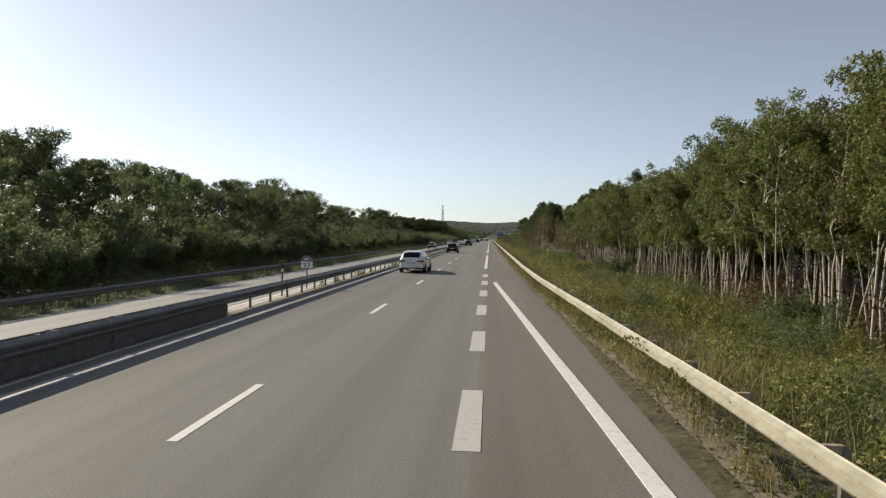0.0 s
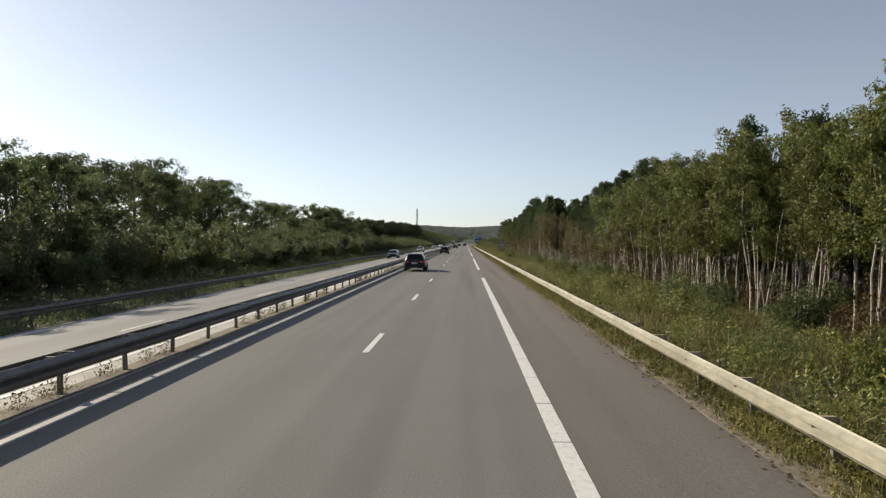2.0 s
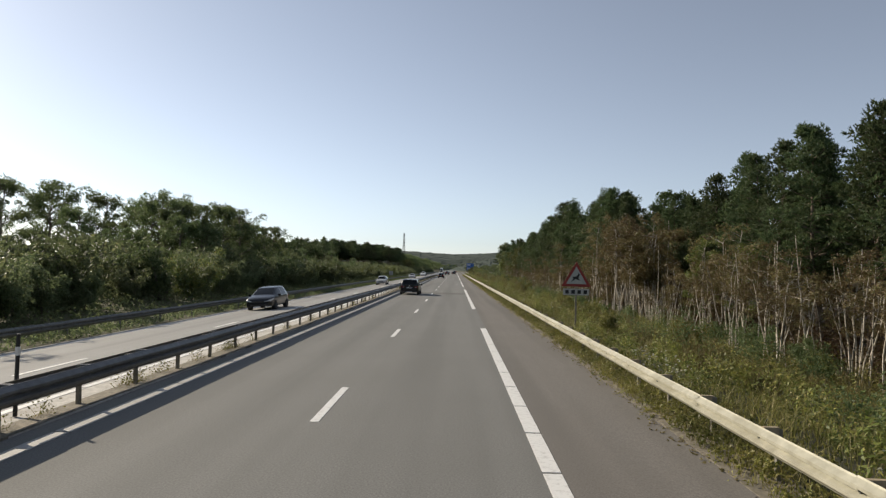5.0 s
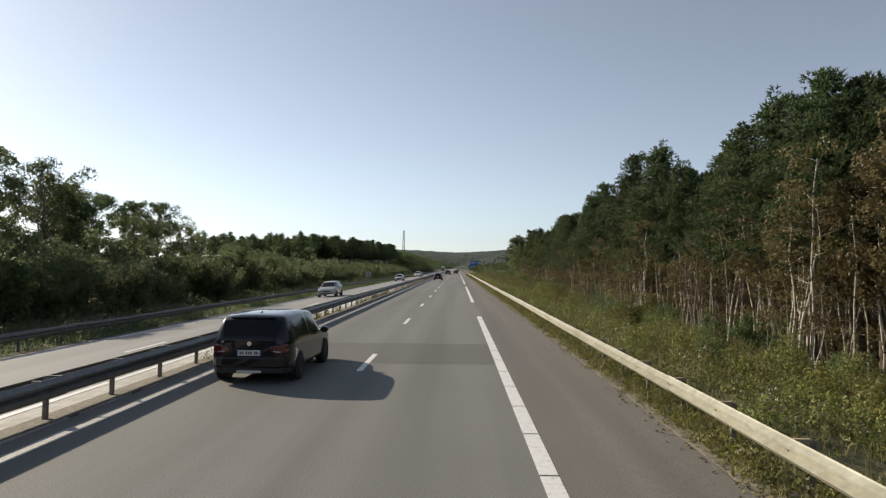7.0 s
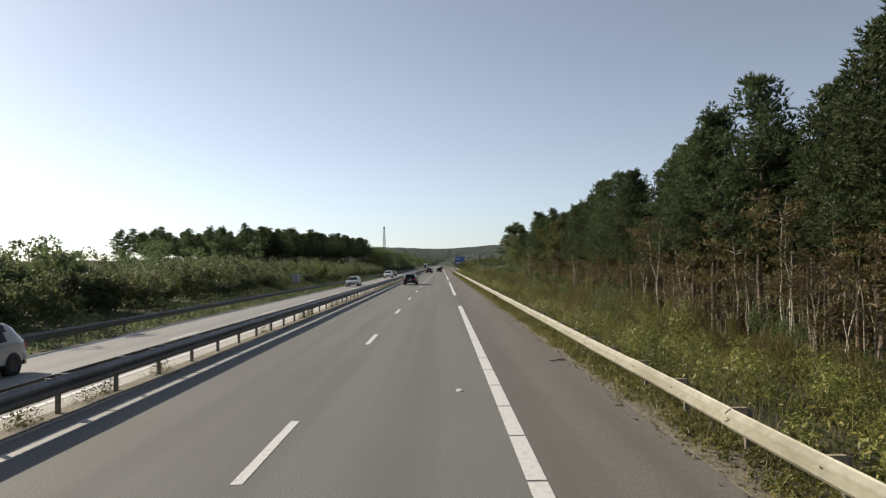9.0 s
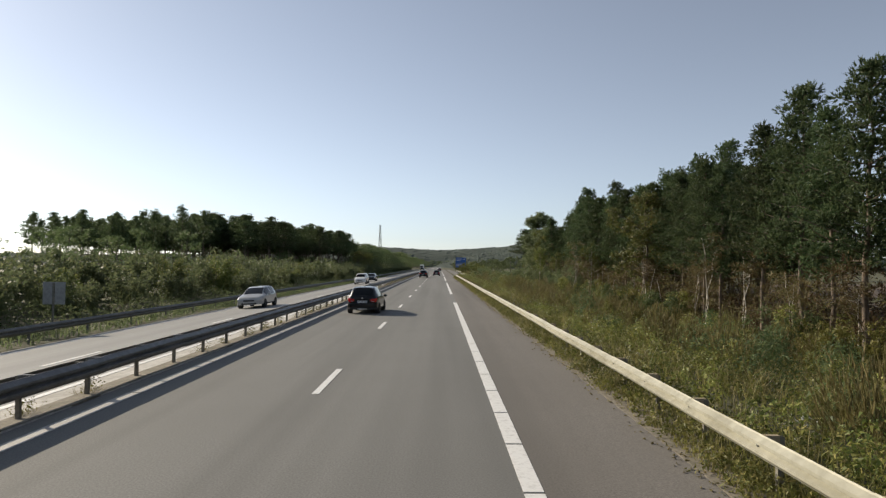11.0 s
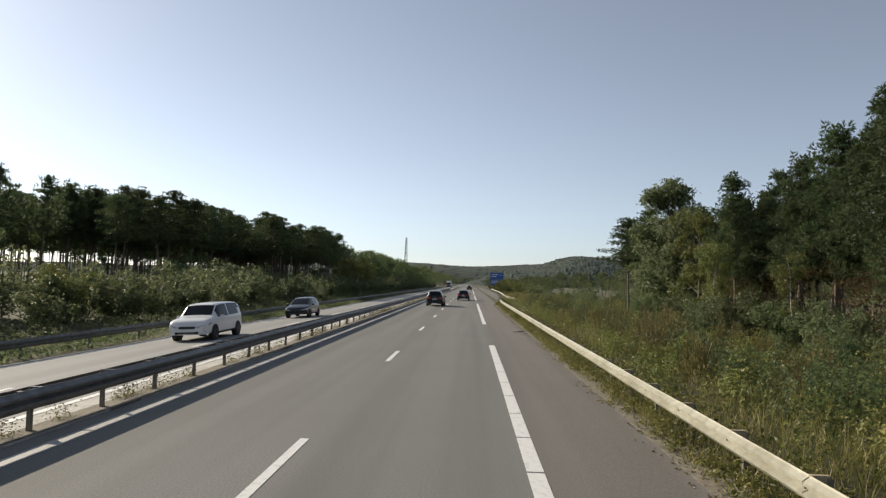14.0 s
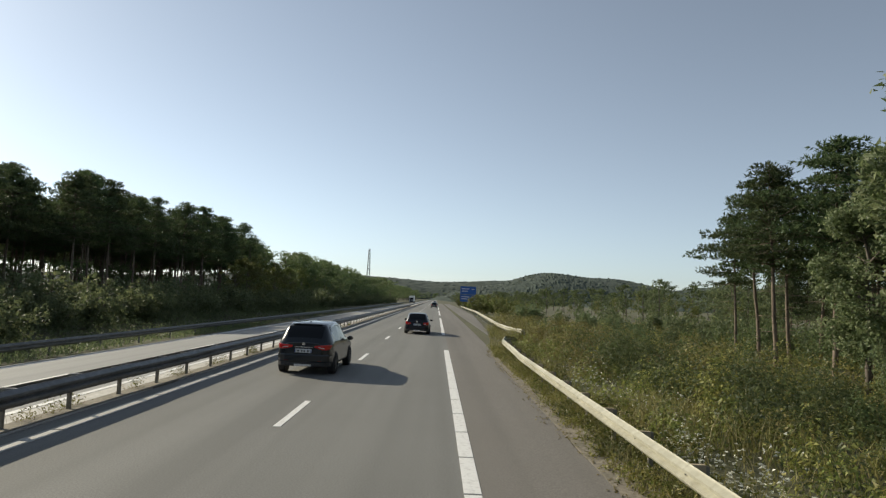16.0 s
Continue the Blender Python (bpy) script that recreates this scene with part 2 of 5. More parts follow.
def tube(points, radii, sides=6):
    """Vertices and quads of a tapered tube through points."""
    points = np.asarray(points, float)
    verts, faces = [], []
    for i, p in enumerate(points):
        d = points[min(i + 1, len(points) - 1)] - points[max(i - 1, 0)]
        d = d / (np.linalg.norm(d) + 1e-9)
        u = np.cross(d, (0.3, 0.9, 0.1))
        u = u / np.linalg.norm(u)
        w = np.cross(d, u)
        a = np.arange(sides) * 2 * np.pi / sides
        verts.append(p + radii[i] * (np.outer(np.cos(a), u) + np.outer(np.sin(a), w)))
    for i in range(len(points) - 1):
        for k in range(sides):
            a, b = i * sides + k, i * sides + (k + 1) % sides
            faces.append((a, b, b + sides, a + sides))
    return np.concatenate(verts), faces


def join_tubes(tubes):
    verts, faces, base = [], [], 0
    for v, f in tubes:
        if base:
            # graft the branch on its stem
            old = np.concatenate(verts)
            near = np.argsort(((old - v[0]) ** 2).sum(1))[:2]
            faces.append((int(near[0]), int(near[1]), base, base + 1))
        verts.append(v)
        faces += [tuple(i + base for i in q) for q in f]
        base += len(v)
    return np.concatenate(verts), np.array(faces)


def spread(g, n, scale):
    """Points scattered round a centre, without far strays."""
    return np.clip(g.normal(0, 1, (n, 3)), -1.7, 1.7) * scale


def clump(g, centre, size, n):
    """Points over the rounded surface of a clump of foliage, and the way outwards at each."""
    d = g.normal(size=(n, 3))
    d[:, 2] += 0.25
    d /= np.linalg.norm(d, axis=1)[:, None] + 1e-9
    r = g.uniform(0.55, 1.08, (n, 1))
    size = np.broadcast_to(np.asarray(size, float), (3,))
    out = d / size
    return centre + d * r * size, out / np.linalg.norm(out, axis=1)[:, None]


def leaves(centres, size, up=0.0, g=None, wide=0.5, per=3, out=None, needle=False):
    """A sprig of small pointed leaves at each centre; up: how much they lie flat. With out, leaves face outwards and needles point outwards."""
    g = g or rng
    c = np.repeat(centres, per, axis=0)
    n = len(c)
    s = (np.repeat(np.broadcast_to(np.asarray(size, float), (len(centres),)), per) * g.uniform(0.6, 1.4, n))[:, None]
    way = g.normal(size=(n, 3))
    way[:, 2] *= 1 - 0.8 * up
    way /= np.linalg.norm(way, axis=1)[:, None] + 1e-9
    if out is None:
        side = np.cross(way, g.normal(size=(n, 3)))
    elif needle:
        way = np.repeat(out, per, axis=0) + 0.75 * way + (0, 0, 0.3)
        way /= np.linalg.norm(way, axis=1)[:, None] + 1e-9
        side = np.cross(way, g.normal(size=(n, 3)))
    else:
        face = np.repeat(out, per, axis=0) + 0.55 * g.normal(size=(n, 3))
        side = np.cross(face, way - (0, 0, 0.5))
        way = np.cross(side, face)
        way /= np.linalg.norm(way, axis=1)[:, None] + 1e-9
        c = c + 0.35 * s * g.normal(size=(n, 3))
    side /= np.linalg.norm(side, axis=1)[:, None] + 1e-9
    base = c - way * s * 0.25
    v = np.stack([base - side * s * 0.5 * wide, base + side * s * 0.5 * wide, base + way * s], 1)
    return v.reshape(-1, 3), np.arange(n * 3).reshape(n, 3)


# ---- ground ----
def ground_z(x, y):
    x, y = np.asarray(x, float), np.asarray(y, float)
    near = np.interp(y, [-400, 230, 330, 400], [1.0, 1.0, 0.7, 0.35])
    right = np.interp(x, [5.6, 5.9, 6.6, 8.5, 12.0, 16.0, 20.0, 24.0, 30.0, 60.0, 400.0], [-0.12, -0.01, 0.0, -0.3, -1.05, -1.9, -2.7, -3.1, -3.1, -2.4, 0.0]) * near
    left = np.interp(x, [-400, -60, -22, -15, -13.2, -12.6, -12.4], [0.0, 0.2, -0.2, -0.52, -0.56, -0.57, -0.75])
    mid = np.interp(x, [-12.4, -5.6, 5.6], [-0.75, -0.3, -0.12])
    z = np.where(x > 5.6, right, np.where(x < -12.4, left, mid))
    far = np.clip((np.abs(x) - 7) / 10, 0, 1) * np.where(x < -12.4, np.clip((-13.2 - x) / 4, 0, 1), 1.0)
    return z + far * (0.10 * np.sin(x * 0.31 + y * 0.17) + 0.07 * np.sin(y * 0.53 - x * 0.2))


xs = np.concatenate([[-3000, -1500, -700, -350, -180, -100], np.arange(-70, -15, 3.0), np.arange(-15, -11, 0.3), np.arange(-11, 5.4, 2.0), np.arange(5.4, 16, 0.35), np.arange(16, 34, 1.5), np.arange(34, 70, 3.0), [80, 110, 180, 350, 700, 1500, 3000]])
ys = np.concatenate([[-1200, -500, -200], np.arange(-100, 470, 2.0), np.arange(470, 900, 12.0), [950, 1050, 1200, 1500, 2000, 2800, 4200]])
gx, gy = np.meshgrid(xs, ys)
gzv = ground_z(gx, gy)
idx = np.arange(gx.size).reshape(gx.shape)
quads = np.stack([idx[:-1, :-1], idx[:-1, 1:], idx[1:, 1:], idx[1:, :-1]], -1).reshape(-1, 4)
ground = piece("ground", mesh_from("ground", np.stack([gx, gy, gzv], -1), quads, GROUND, True))
tagged(ground, "rough grass and earth beside the motorway", "ground", kind="structure")


# ---- roads ----
def strip(name, left, right, y0, y1, z_left, z_right, mat, parent=None, label="", wobble=0.0, step=2.0, depth=0.12):
    """A slab of road between two edges given as functions of y or numbers."""
    yy = np.arange(y0, y1 + 0.01, step)
    fl = left(yy) if callable(left) else np.full(len(yy), float(left))
    fr = right(yy) if callable(right) else np.full(len(yy), float(right))
    if wobble:
        fr = fr + wobble * (np.sin(yy * 1.7) * 0.5 + np.sin(yy * 0.61 + 1) + np.sin(yy * 3.3) * 0.4)
    n = len(yy)
    v = np.concatenate([np.stack([fl, yy, np.full(n, z_left)], 1), np.stack([fr, yy, np.full(n, z_right)], 1), np.stack([fl, yy, np.full(n, z_left - depth)], 1), np.stack([fr, yy, np.full(n, z_right - depth)], 1)])
    i = np.arange(n - 1)
    f = np.concatenate([np.stack([i, i + n, i + n + 1, i + 1], 1), np.stack([i + n, i + 3 * n, i + 3 * n + 1, i + n + 1], 1), np.stack([i, i + 1, i + 2 * n + 1, i + 2 * n], 1)])
    return piece(name, mesh_from(name, v, f, mat), parent, label)


def shoulder_edge(y):
    return np.interp(y, [-60, 5, 25, 47, 150, 345, 372, 396, 420, 475, 560, 700], [6.5, 6.4, 6.0, 5.85, 5.8, 5.65, 5.55, 5.6, 7.4, 9.3, 9.8, 9.8])


road = tagged(strip("road", -4.0, 3.62, -120, 1500, 0.0, 0.0, ASPHALT), "grey sunlit asphalt carriageway with two lanes", "road", kind="structure")
shoulder = tagged(strip("road_shoulder", 3.62, shoulder_edge, -120, 700, 0.0, -0.015, ASPHALT_SHOULDER, wobble=0.035, step=0.5), "brownish asphalt hard shoulder with ragged edge", "road shoulder", kind="structure")
median = tagged(strip("median", -5.3, -4.0, -120, 1500, -0.10, 0.03, GRAVEL), "pale gravel and concrete median strip", "median", kind="structure")
strip("soil_strip", -4.62, -4.03, -120, 700, -0.022, 0.04, DIRT, median, "brown soil and grit round the posts", wobble=0.03, step=1.0, depth=0.04)
opposite = tagged(strip("road_opposite", -12.5, -5.3, -120, 1500, -0.565, -0.13, ASPHALT_FAR), "pale asphalt of the opposite carriageway", "road", kind="structure")
strip("repair_patch", -3.9, 3.4, 170.3, 174.7, 0.004, 0.004, ASPHALT_PATCH, road, "darker asphalt repair patch", depth=0.1, step=4.4)


def marking(w, l, skew=0.0):
    v = [(-w / 2, 0, 0), (w / 2, 0, 0), (w / 2 + skew, l, 0), (-w / 2 + skew, l, 0)]
    v = [(x, y, z) for z in (-0.01, 0.007) for x, y, _ in v]
    return mesh_from("marking", v, [(4, 5, 6, 7), (0, 1, 5, 4), (1, 2, 6, 5), (2, 3, 7, 6), (3, 0, 4, 7)], PAINT)


dash_mesh = marking(0.145, 3.0)
for k in range(-4, 75):
    piece("lane_dash", dash_mesh, road, at=pose(rnd.uniform(-0.015, 0.015), 13.0 * k, 0, 0, 0, rnd.uniform(-0.1, 0.1)))
merge_mesh = marking(0.34, 3.0)
merge_mesh.materials.clear()
merge_mesh.materials.append(PAINT_MERGE)
for k in range(-3, 6):
    piece("merge_dash", merge_mesh, road, at=pose(3.55, 0.05 + 6.6 * k, 0))
taper = marking(0.22, 40.0, -40.0 * 1.44 / 29.4)
piece("taper_line", taper, shoulder, at=pose(5.54 + 10.7 * 1.44 / 29.4, -11.6, 0))
bar_mesh = marking(0.235, 1.89)

for a, b in [(43.8, 82.3)] + [(95.2 + 52.5 * k, 134.3 + 52.5 * k) for k in range(0, 9)]:
    for k in range(20):
        piece("edge_line_bar", bar_mesh, road, at=pose(3.5, a + k * (b - a) / 20, 0))

left_mesh = marking(0.25, 3.93)
left_mesh.materials.clear()
left_mesh.materials.append(PAINT_WORN)
for k in range(-4, 120):
    piece("edge_line", left_mesh, road, at=pose(-3.5, 4.0 * k, 0))
slope = math.atan2(0.435, 7.2)
opp_mesh = marking(0.2, 11.9)
opp_dash = marking(0.145, 3.0)
for k in range(-3, 60):
    piece("edge_line", opp_mesh, opposite, at=pose(-11.95, 12.0 * k, -0.532, 0, -math.degrees(slope)))
for k in range(-4, 60):
    piece("lane_dash", opp_dash, opposite, at=pose(-8.45, 13.0 * k + 5, -0.320, 0, -math.degrees(slope)))
inner = marking(0.2, 11.9)
for k in range(-3, 60):
    piece("edge_line", inner, opposite, at=pose(-5.55, 12.0 * k, -0.145, 0, -math.degrees(slope)))


# ---- crash barriers ----
def beam_mesh(length, depth, mat, tall=0.315):
    prof = [(0.0, 0.0), (0.15, 0.02), (1.0, 0.075), (1.0, 0.115), (0.25, 0.15), (0.25, 0.165), (1.0, 0.20), (1.0, 0.24), (0.15, 0.295), (0.0, 0.315)]
    front = [(depth * a, z * tall / 0.315) for a, z in prof]
    loop = front + [(x - 0.006 if depth > 0 else x + 0.006, z) for x, z in reversed(front)]
    n = len(loop)
    v = [(x, y, z) for y in (0, length) for x, z in loop]
    f = [(i, (i + 1) % n, n + (i + 1) % n, n + i) for i in range(n)]
    return mesh_from("beam", v, f, mat)


def box_mesh(name, sx, sy, sz, mat, at=(0, 0, 0), bevel=0.0):
    bm = bm_box(sx, sy, sz, at, bevel)
    me = bpy.data.meshes.new(name)
    bm.to_mesh(me)
    bm.free()
    me.materials.append(mat)
    return me


def post_mesh(h, mat):
    """A C-shaped post with its open side along the road."""
    v, t, w, d = [], 0.008, 0.036, 0.06
    loop = [(-w, -d / 2), (w, -d / 2), (w, -d / 2 + t), (-w + t, -d / 2 + t), (-w + t, d / 2 - t), (w, d / 2 - t), (w, d / 2), (-w, d / 2)]
    v = [(x, y, z) for z in (-0.4, h) for x, y in loop]
    f = [(i, (i + 1) % 8, 8 + (i + 1) % 8, 8 + i) for i in range(8)] + [(8, 9, 10, 11), (8, 11, 12, 15), (12, 13, 14, 15)]
    return mesh_from("post", v, f, mat)


def rail_x(y):
    return float(np.interp(y, [-40, -2, 10, 23, 36, 388, 397], [7.1, 6.9, 6.6, 6.22, 6.1, 6.08, 6.35]))


def barrier_run(holder, xf, y0, y1, z_top, depth, steel, post, spacing=2.0, spacer=0.0, seg=4.0, proud=0.0, tall=0.315):
    beam = beam_mesh(seg + 0.12, depth, steel, tall)
    pm = post_mesh(z_top - 0.02, post)
    bolt = bpy.data.meshes.new("bolt")
    head = bm_rod((-0.012, 0, 0), (0.012, 0, 0), 0.017, None, 6)
    head.to_mesh(bolt)
    head.free()
    bolt.materials.append(STEEL_DARK)
    sm = box_mesh("spacer", abs(spacer), 0.07, 0.12 if proud else 0.16, SPACER if proud else steel, (spacer / 2, 0, -0.085 + proud), 0.006) if spacer else None
    y = y0
    while y < y1 - 0.1:
        x0, x1 = xf(y), xf(y + seg)
        turn = -math.degrees(math.atan2(x1 - x0, seg))
        piece("beam", beam, holder, at=pose(x0 + rnd.uniform(-0.004, 0.004), y, z_top - tall + rnd.uniform(-0.003, 0.003), math.degrees(rnd.uniform(-0.003, 0.003)), 0, turn))
        k = 0.0
        while k < seg - 0.01:
            px = xf(y + k)
            if post:
                piece("post", pm, holder, at=pose(px + (spacer or 0.06 * (-1 if depth > 0 else 1)), y + k, 0, rnd.uniform(-1.5, 1.5), rnd.uniform(-1.5, 1.5), 0 if depth < 0 else 180))
            if sm:
                piece("spacer", sm, holder, at=pose(px, y + k, z_top + rnd.uniform(-0.02, 0.0), 0, 0, turn))
            if proud:
                piece("bolt", bolt, holder, at=pose(px + depth * 0.28, y + k + 0.04, z_top - tall / 2, 0, 0, turn))
            k += spacing
        y += seg


verge_rail = thing("crash_barrier", "pale weathered steel crash barrier along the grassy verge", "crash barrier")
barrier_run(verge_rail, rail_x, -23.3, 396.5, 0.66, -0.075, STEEL_WARM, STEEL_POST, 2.0, 0.2, proud=0.035, tall=0.275)
# turned-down, flared end of the verge barrier
flare = [(6.33, 396.7, 0.385), (6.9, 401.0, 0.30), (7.9, 405.0, 0.05), (8.3, 406.5, -0.25)]
for (x0, y0, z0), (x1, y1, z1) in zip(flare, flare[1:]):
    d = Vector((x1 - x0, y1 - y0, z1 - z0))
    piece("beam", beam_mesh(d.length + 0.05, -0.075, STEEL_WARM), verge_rail, at=pose(x0, y0, z0, math.degrees(math.asin(d.z / d.length)), 0, -math.degrees(math.atan2(d.x, d.y))))
exit_rail = thing("crash_barrier", "pale steel crash barrier along the widening exit lane", "crash barrier")
barrier_run(exit_rail, lambda y: float(np.interp(y, [409, 413, 420, 475, 560], [9.0, 8.35, 8.3, 9.9, 10.4])), 409.3, 557, 0.68, -0.075, STEEL_WARM, STEEL_WARM, 2.0, 0.15)

front_rail = thing("crash_barrier", "dull grey steel crash barrier with two beams in the median", "crash barrier")
barrier_run(front_rail, lambda y: -4.08, -24.2, 540, 0.72, 0.08, STEEL_GREY, STEEL_POST, 2.0, -0.27)
back_beam = beam_mesh(8.1, -0.08, STEEL_GREY)
for k in range(-3, 68):
    piece("back_beam", back_beam, front_rail, at=pose(-4.62, 8.0 * k, 0.32))
tie = box_mesh("tie_bar", 0.48, 0.06, 0.07, STEEL_POST, (-0.25, 0, 0), 0.006)
for k in range(-6, 136):
    piece("tie_bar", tie, front_rail, at=pose(-4.10, 4.0 * k - 0.2, 0.58))
far_beam = beam_mesh(860, 0.08, STEEL_GREY)
piece("far_beam", far_beam, front_rail, at=pose(-4.08, 540, 0.405))
piece("far_beam", beam_mesh(860, -0.08, STEEL_GREY), front_rail, at=pose(-4.62, 540, 0.32))

# solid steel panels that close the crossing in the median
gate = thing("median_gate", "dark solid steel panel barrier closing the median crossing", "crash barrier")
for k in range(6):
    bm = bm_box(0.10, 5.96, 0.40, (-4.22, 0, 0.215), 0.02)
    bm_box(0.05, 5.9, 0.09, (-4.16, 0, 0.30), 0.015, bm)
    part("panel", bm, STEEL_DARK, gate).location = (0, 8.5 - 6.0 * k, 0)

outer_rail = thing("crash_barrier", "dark old steel crash barrier beyond the opposite carriageway", "crash barrier", at=pose(0, 0, -0.57))
barrier_run(outer_rail, lambda y: -13.0, -24.4, 540, 0.72, 0.08, STEEL_DARK, STEEL_DARK, 4.0)
piece("far_beam", beam_mesh(860, 0.08, STEEL_DARK), outer_rail, at=pose(-13.0, 540, 0.405))


# ---- plants ----
def stem(h, r, lean, g, steps=7, wander=0.12):
    t = np.linspace(0, 1, steps)
    off = np.cumsum(g.normal(0, wander, (steps, 2)), 0) * (h / 10)
    off -= off[0]
    p = np.stack([lean[0] * t * h + off[:, 0], lean[1] * t * h + off[:, 1], t * h - 0.3 * (t == 0)], 1)
    return p, r * (1 - 0.85 * t) + 0.012


def along(p, t):
    s = np.linspace(0, 1, len(p))
    return np.array([np.interp(t, s, p[:, k]) for k in range(3)])


def tree_meshes(kind, seed):
    """Trunk with limbs, crown and, for pines, the withered lower branches."""
    g = np.random.default_rng(seed)
    tubes, pts, outs, dead, dead_out = [], [], [], [], []

    def puff(at, size, n):
        p, o = clump(g, np.asarray(at), size, n)
        pts.append(p)
        outs.append(o)

    if kind == "birch":
        h, size = 9.6, 0.118
        for k in range(1 + (seed % 3 > 0)):
            p, r = stem(h * g.uniform(0.85, 1.0), 0.043, g.normal(-0.02, 0.075, 2), g)
            p[:, 0] += 0.35 * k
            tubes.append(tube(p, r, 6))
            for i in range(20):
                t = g.uniform(0.40, 0.97)
                b = along(p, t)
                a, ln = g.uniform(0, 2 * np.pi), (1.15 - 1.1 * abs(t - 0.62)) * g.uniform(0.8, 1.7)
                e = b + np.array([np.cos(a) * ln, np.sin(a) * ln, ln * g.uniform(0.2, 0.9)])
                tubes.append(tube([b, (b + e) / 2 + (0, 0, 0.1), e], [0.022, 0.014, 0.006], 3))
                puff(e, g.uniform(0.28, 0.46) * np.array((1, 1, 1.15)), 50)
                puff(b + (e - b) * g.uniform(0.35, 0.7), g.uniform(0.25, 0.4), 32)
            puff(along(p, 0.99), (0.28, 0.28, 0.5), 30)
        bark, leaf = BIRCH_BARK, BIRCH_LEAF
    elif kind == "sapling":
        h, size = 6.2, 0.085
        for k in range(2):
            p, r = stem(h * g.uniform(0.75, 1.0), 0.032, g.normal(-0.02, 0.075, 2), g, wander=0.16)
            p[:, 1] += 0.3 * k
            tubes.append(tube(p, r, 5))
            for i in range(9):
                t = 0.5 + 0.49 * g.uniform(0, 1) ** 0.8
                b = along(p, t)
                a, ln = g.uniform(0, 2 * np.pi), g.uniform(0.4, 1.1)
                e = b + np.array([np.cos(a) * ln, np.sin(a) * ln, ln * g.uniform(0.1, 0.7)])
                tubes.append(tube([b, e], [0.014, 0.005], 3))
                puff(e, g.uniform(0.22, 0.42) * np.array((1.25, 1.25, 0.75)), 46)
        bark, leaf = BIRCH_BARK, BROWN_LEAF
    elif kind in ("pine", "tall_pine"):
        # bushy young pines, and older ones with a long bare trunk and flat plates of needles
        young = kind == "pine"
        h, size = 14.0, 0.235
        bare = 0.36 if young else 0.50
        p, r = stem(h, 0.14 if young else 0.105, g.normal(0, 0.02, 2), g, 9, 0.06 if young else 0.04)
        tubes.append(tube(p, r, 7))
        levels = 11 if young else 9
        for lv in range(levels):
            u = (lv + 0.3) / levels
            reach = (2.5 if young else 2.7) * (1.08 - u ** (1.5 if young else 2.4)) * g.uniform(0.75, 1.15) * (0.75 if lv == 0 else 1)
            for k in range(5):
                b = along(p, min(bare + (1 - bare) * u + g.normal(0, 0.012), 0.985))
                a = k * 1.257 + lv * 0.8 + g.normal(0, 0.3)
                ln = max(0.35, reach * g.uniform(0.55, 1.15))
                e = b + np.array([np.cos(a) * ln, np.sin(a) * ln, (g.uniform(0.1, 0.55) if young else g.uniform(-0.05, 0.3)) * ln])
                tubes.append(tube([b, b + (e - b) * 0.5 - (0, 0, 0.06 * ln), e], [0.045, 0.028, 0.01], 3))
                fat = g.uniform(0.36, 0.62)
                puff(e, fat * np.array((1.0, 1.0, 0.85) if young else (1.25, 1.25, 0.42)), 34)
                puff(b + (e - b) * 0.22 + (0, 0, 0.05), fat * np.array((0.8, 0.8, 0.7)), 12)
                if ln > 0.8:
                    puff(b + (e - b) * 0.55 + (0, 0, 0.1), fat * np.array((0.9, 0.9, 0.6) if young else (1.1, 1.1, 0.36)), 24)
        for k in range(4):
            puff(along(p, 0.93 + 0.022 * k) + spread(g, 1, (0.3, 0.3, 0.1))[0], (0.24, 0.24, 0.42) if young else (0.5, 0.5, 0.22), 22)
        for k in range(16 if young else 10):
            b = along(p, g.uniform(0.13, bare + 0.04))
            a, ln = g.uniform(0, 6.28), g.uniform(0.6, 2.1)
            e = b + np.array([np.cos(a) * ln, np.sin(a) * ln, -0.06 * ln])
            tubes.append(tube([b, e], [0.025, 0.006], 3))
            if young:
                q, o = clump(g, b + (e - b) * g.uniform(0.6, 1.0), np.array((0.8, 0.8, 0.34)) * g.uniform(0.7, 1.25), 44)
                dead.append(q)
                dead_out.append(o)
        bark, leaf = PINE_BARK, PINE_LEAF
    elif kind in ("broad", "poplar"):
        h, size = 13.0, 0.19
        p, r = stem(h * 0.86, 0.2, g.normal(0, 0.03, 2), g, 8, 0.12)
        tubes.append(tube(p, r, 7))
        for i in range(34 if kind == "broad" else 60):
            t = g.uniform(0.16, 0.99)
            b = along(p, t)
            a = g.uniform(0, 6.28)
            ln = (3.6 if kind == "broad" else 2.1) * np.sqrt(max(0.12, 1 - (2 * (t - 0.5)) ** 2)) * g.uniform(0.6, 1.15)
            e = b + np.array([np.cos(a) * ln, np.sin(a) * ln, ln * g.uniform(0.15, 0.75)])
            tubes.append(tube([b, (b + e) / 2 + (0, 0, 0.15), e], [0.06, 0.035, 0.01], 3))
            puff(e, g.uniform(0.5, 0.9) * np.array((1, 1, 0.8)), 68)
            puff(b + (e - b) * g.uniform(0.45, 0.75), g.uniform(0.45, 0.75), 48)
        puff(along(p, 1.0), (0.7, 0.7, 0.8), 60)
        bark, leaf = OAK_BARK, OAK_LEAF if kind == "broad" else SILVER_LEAF
    elif kind == "shrub":
        h, size = 3.0, 0.108
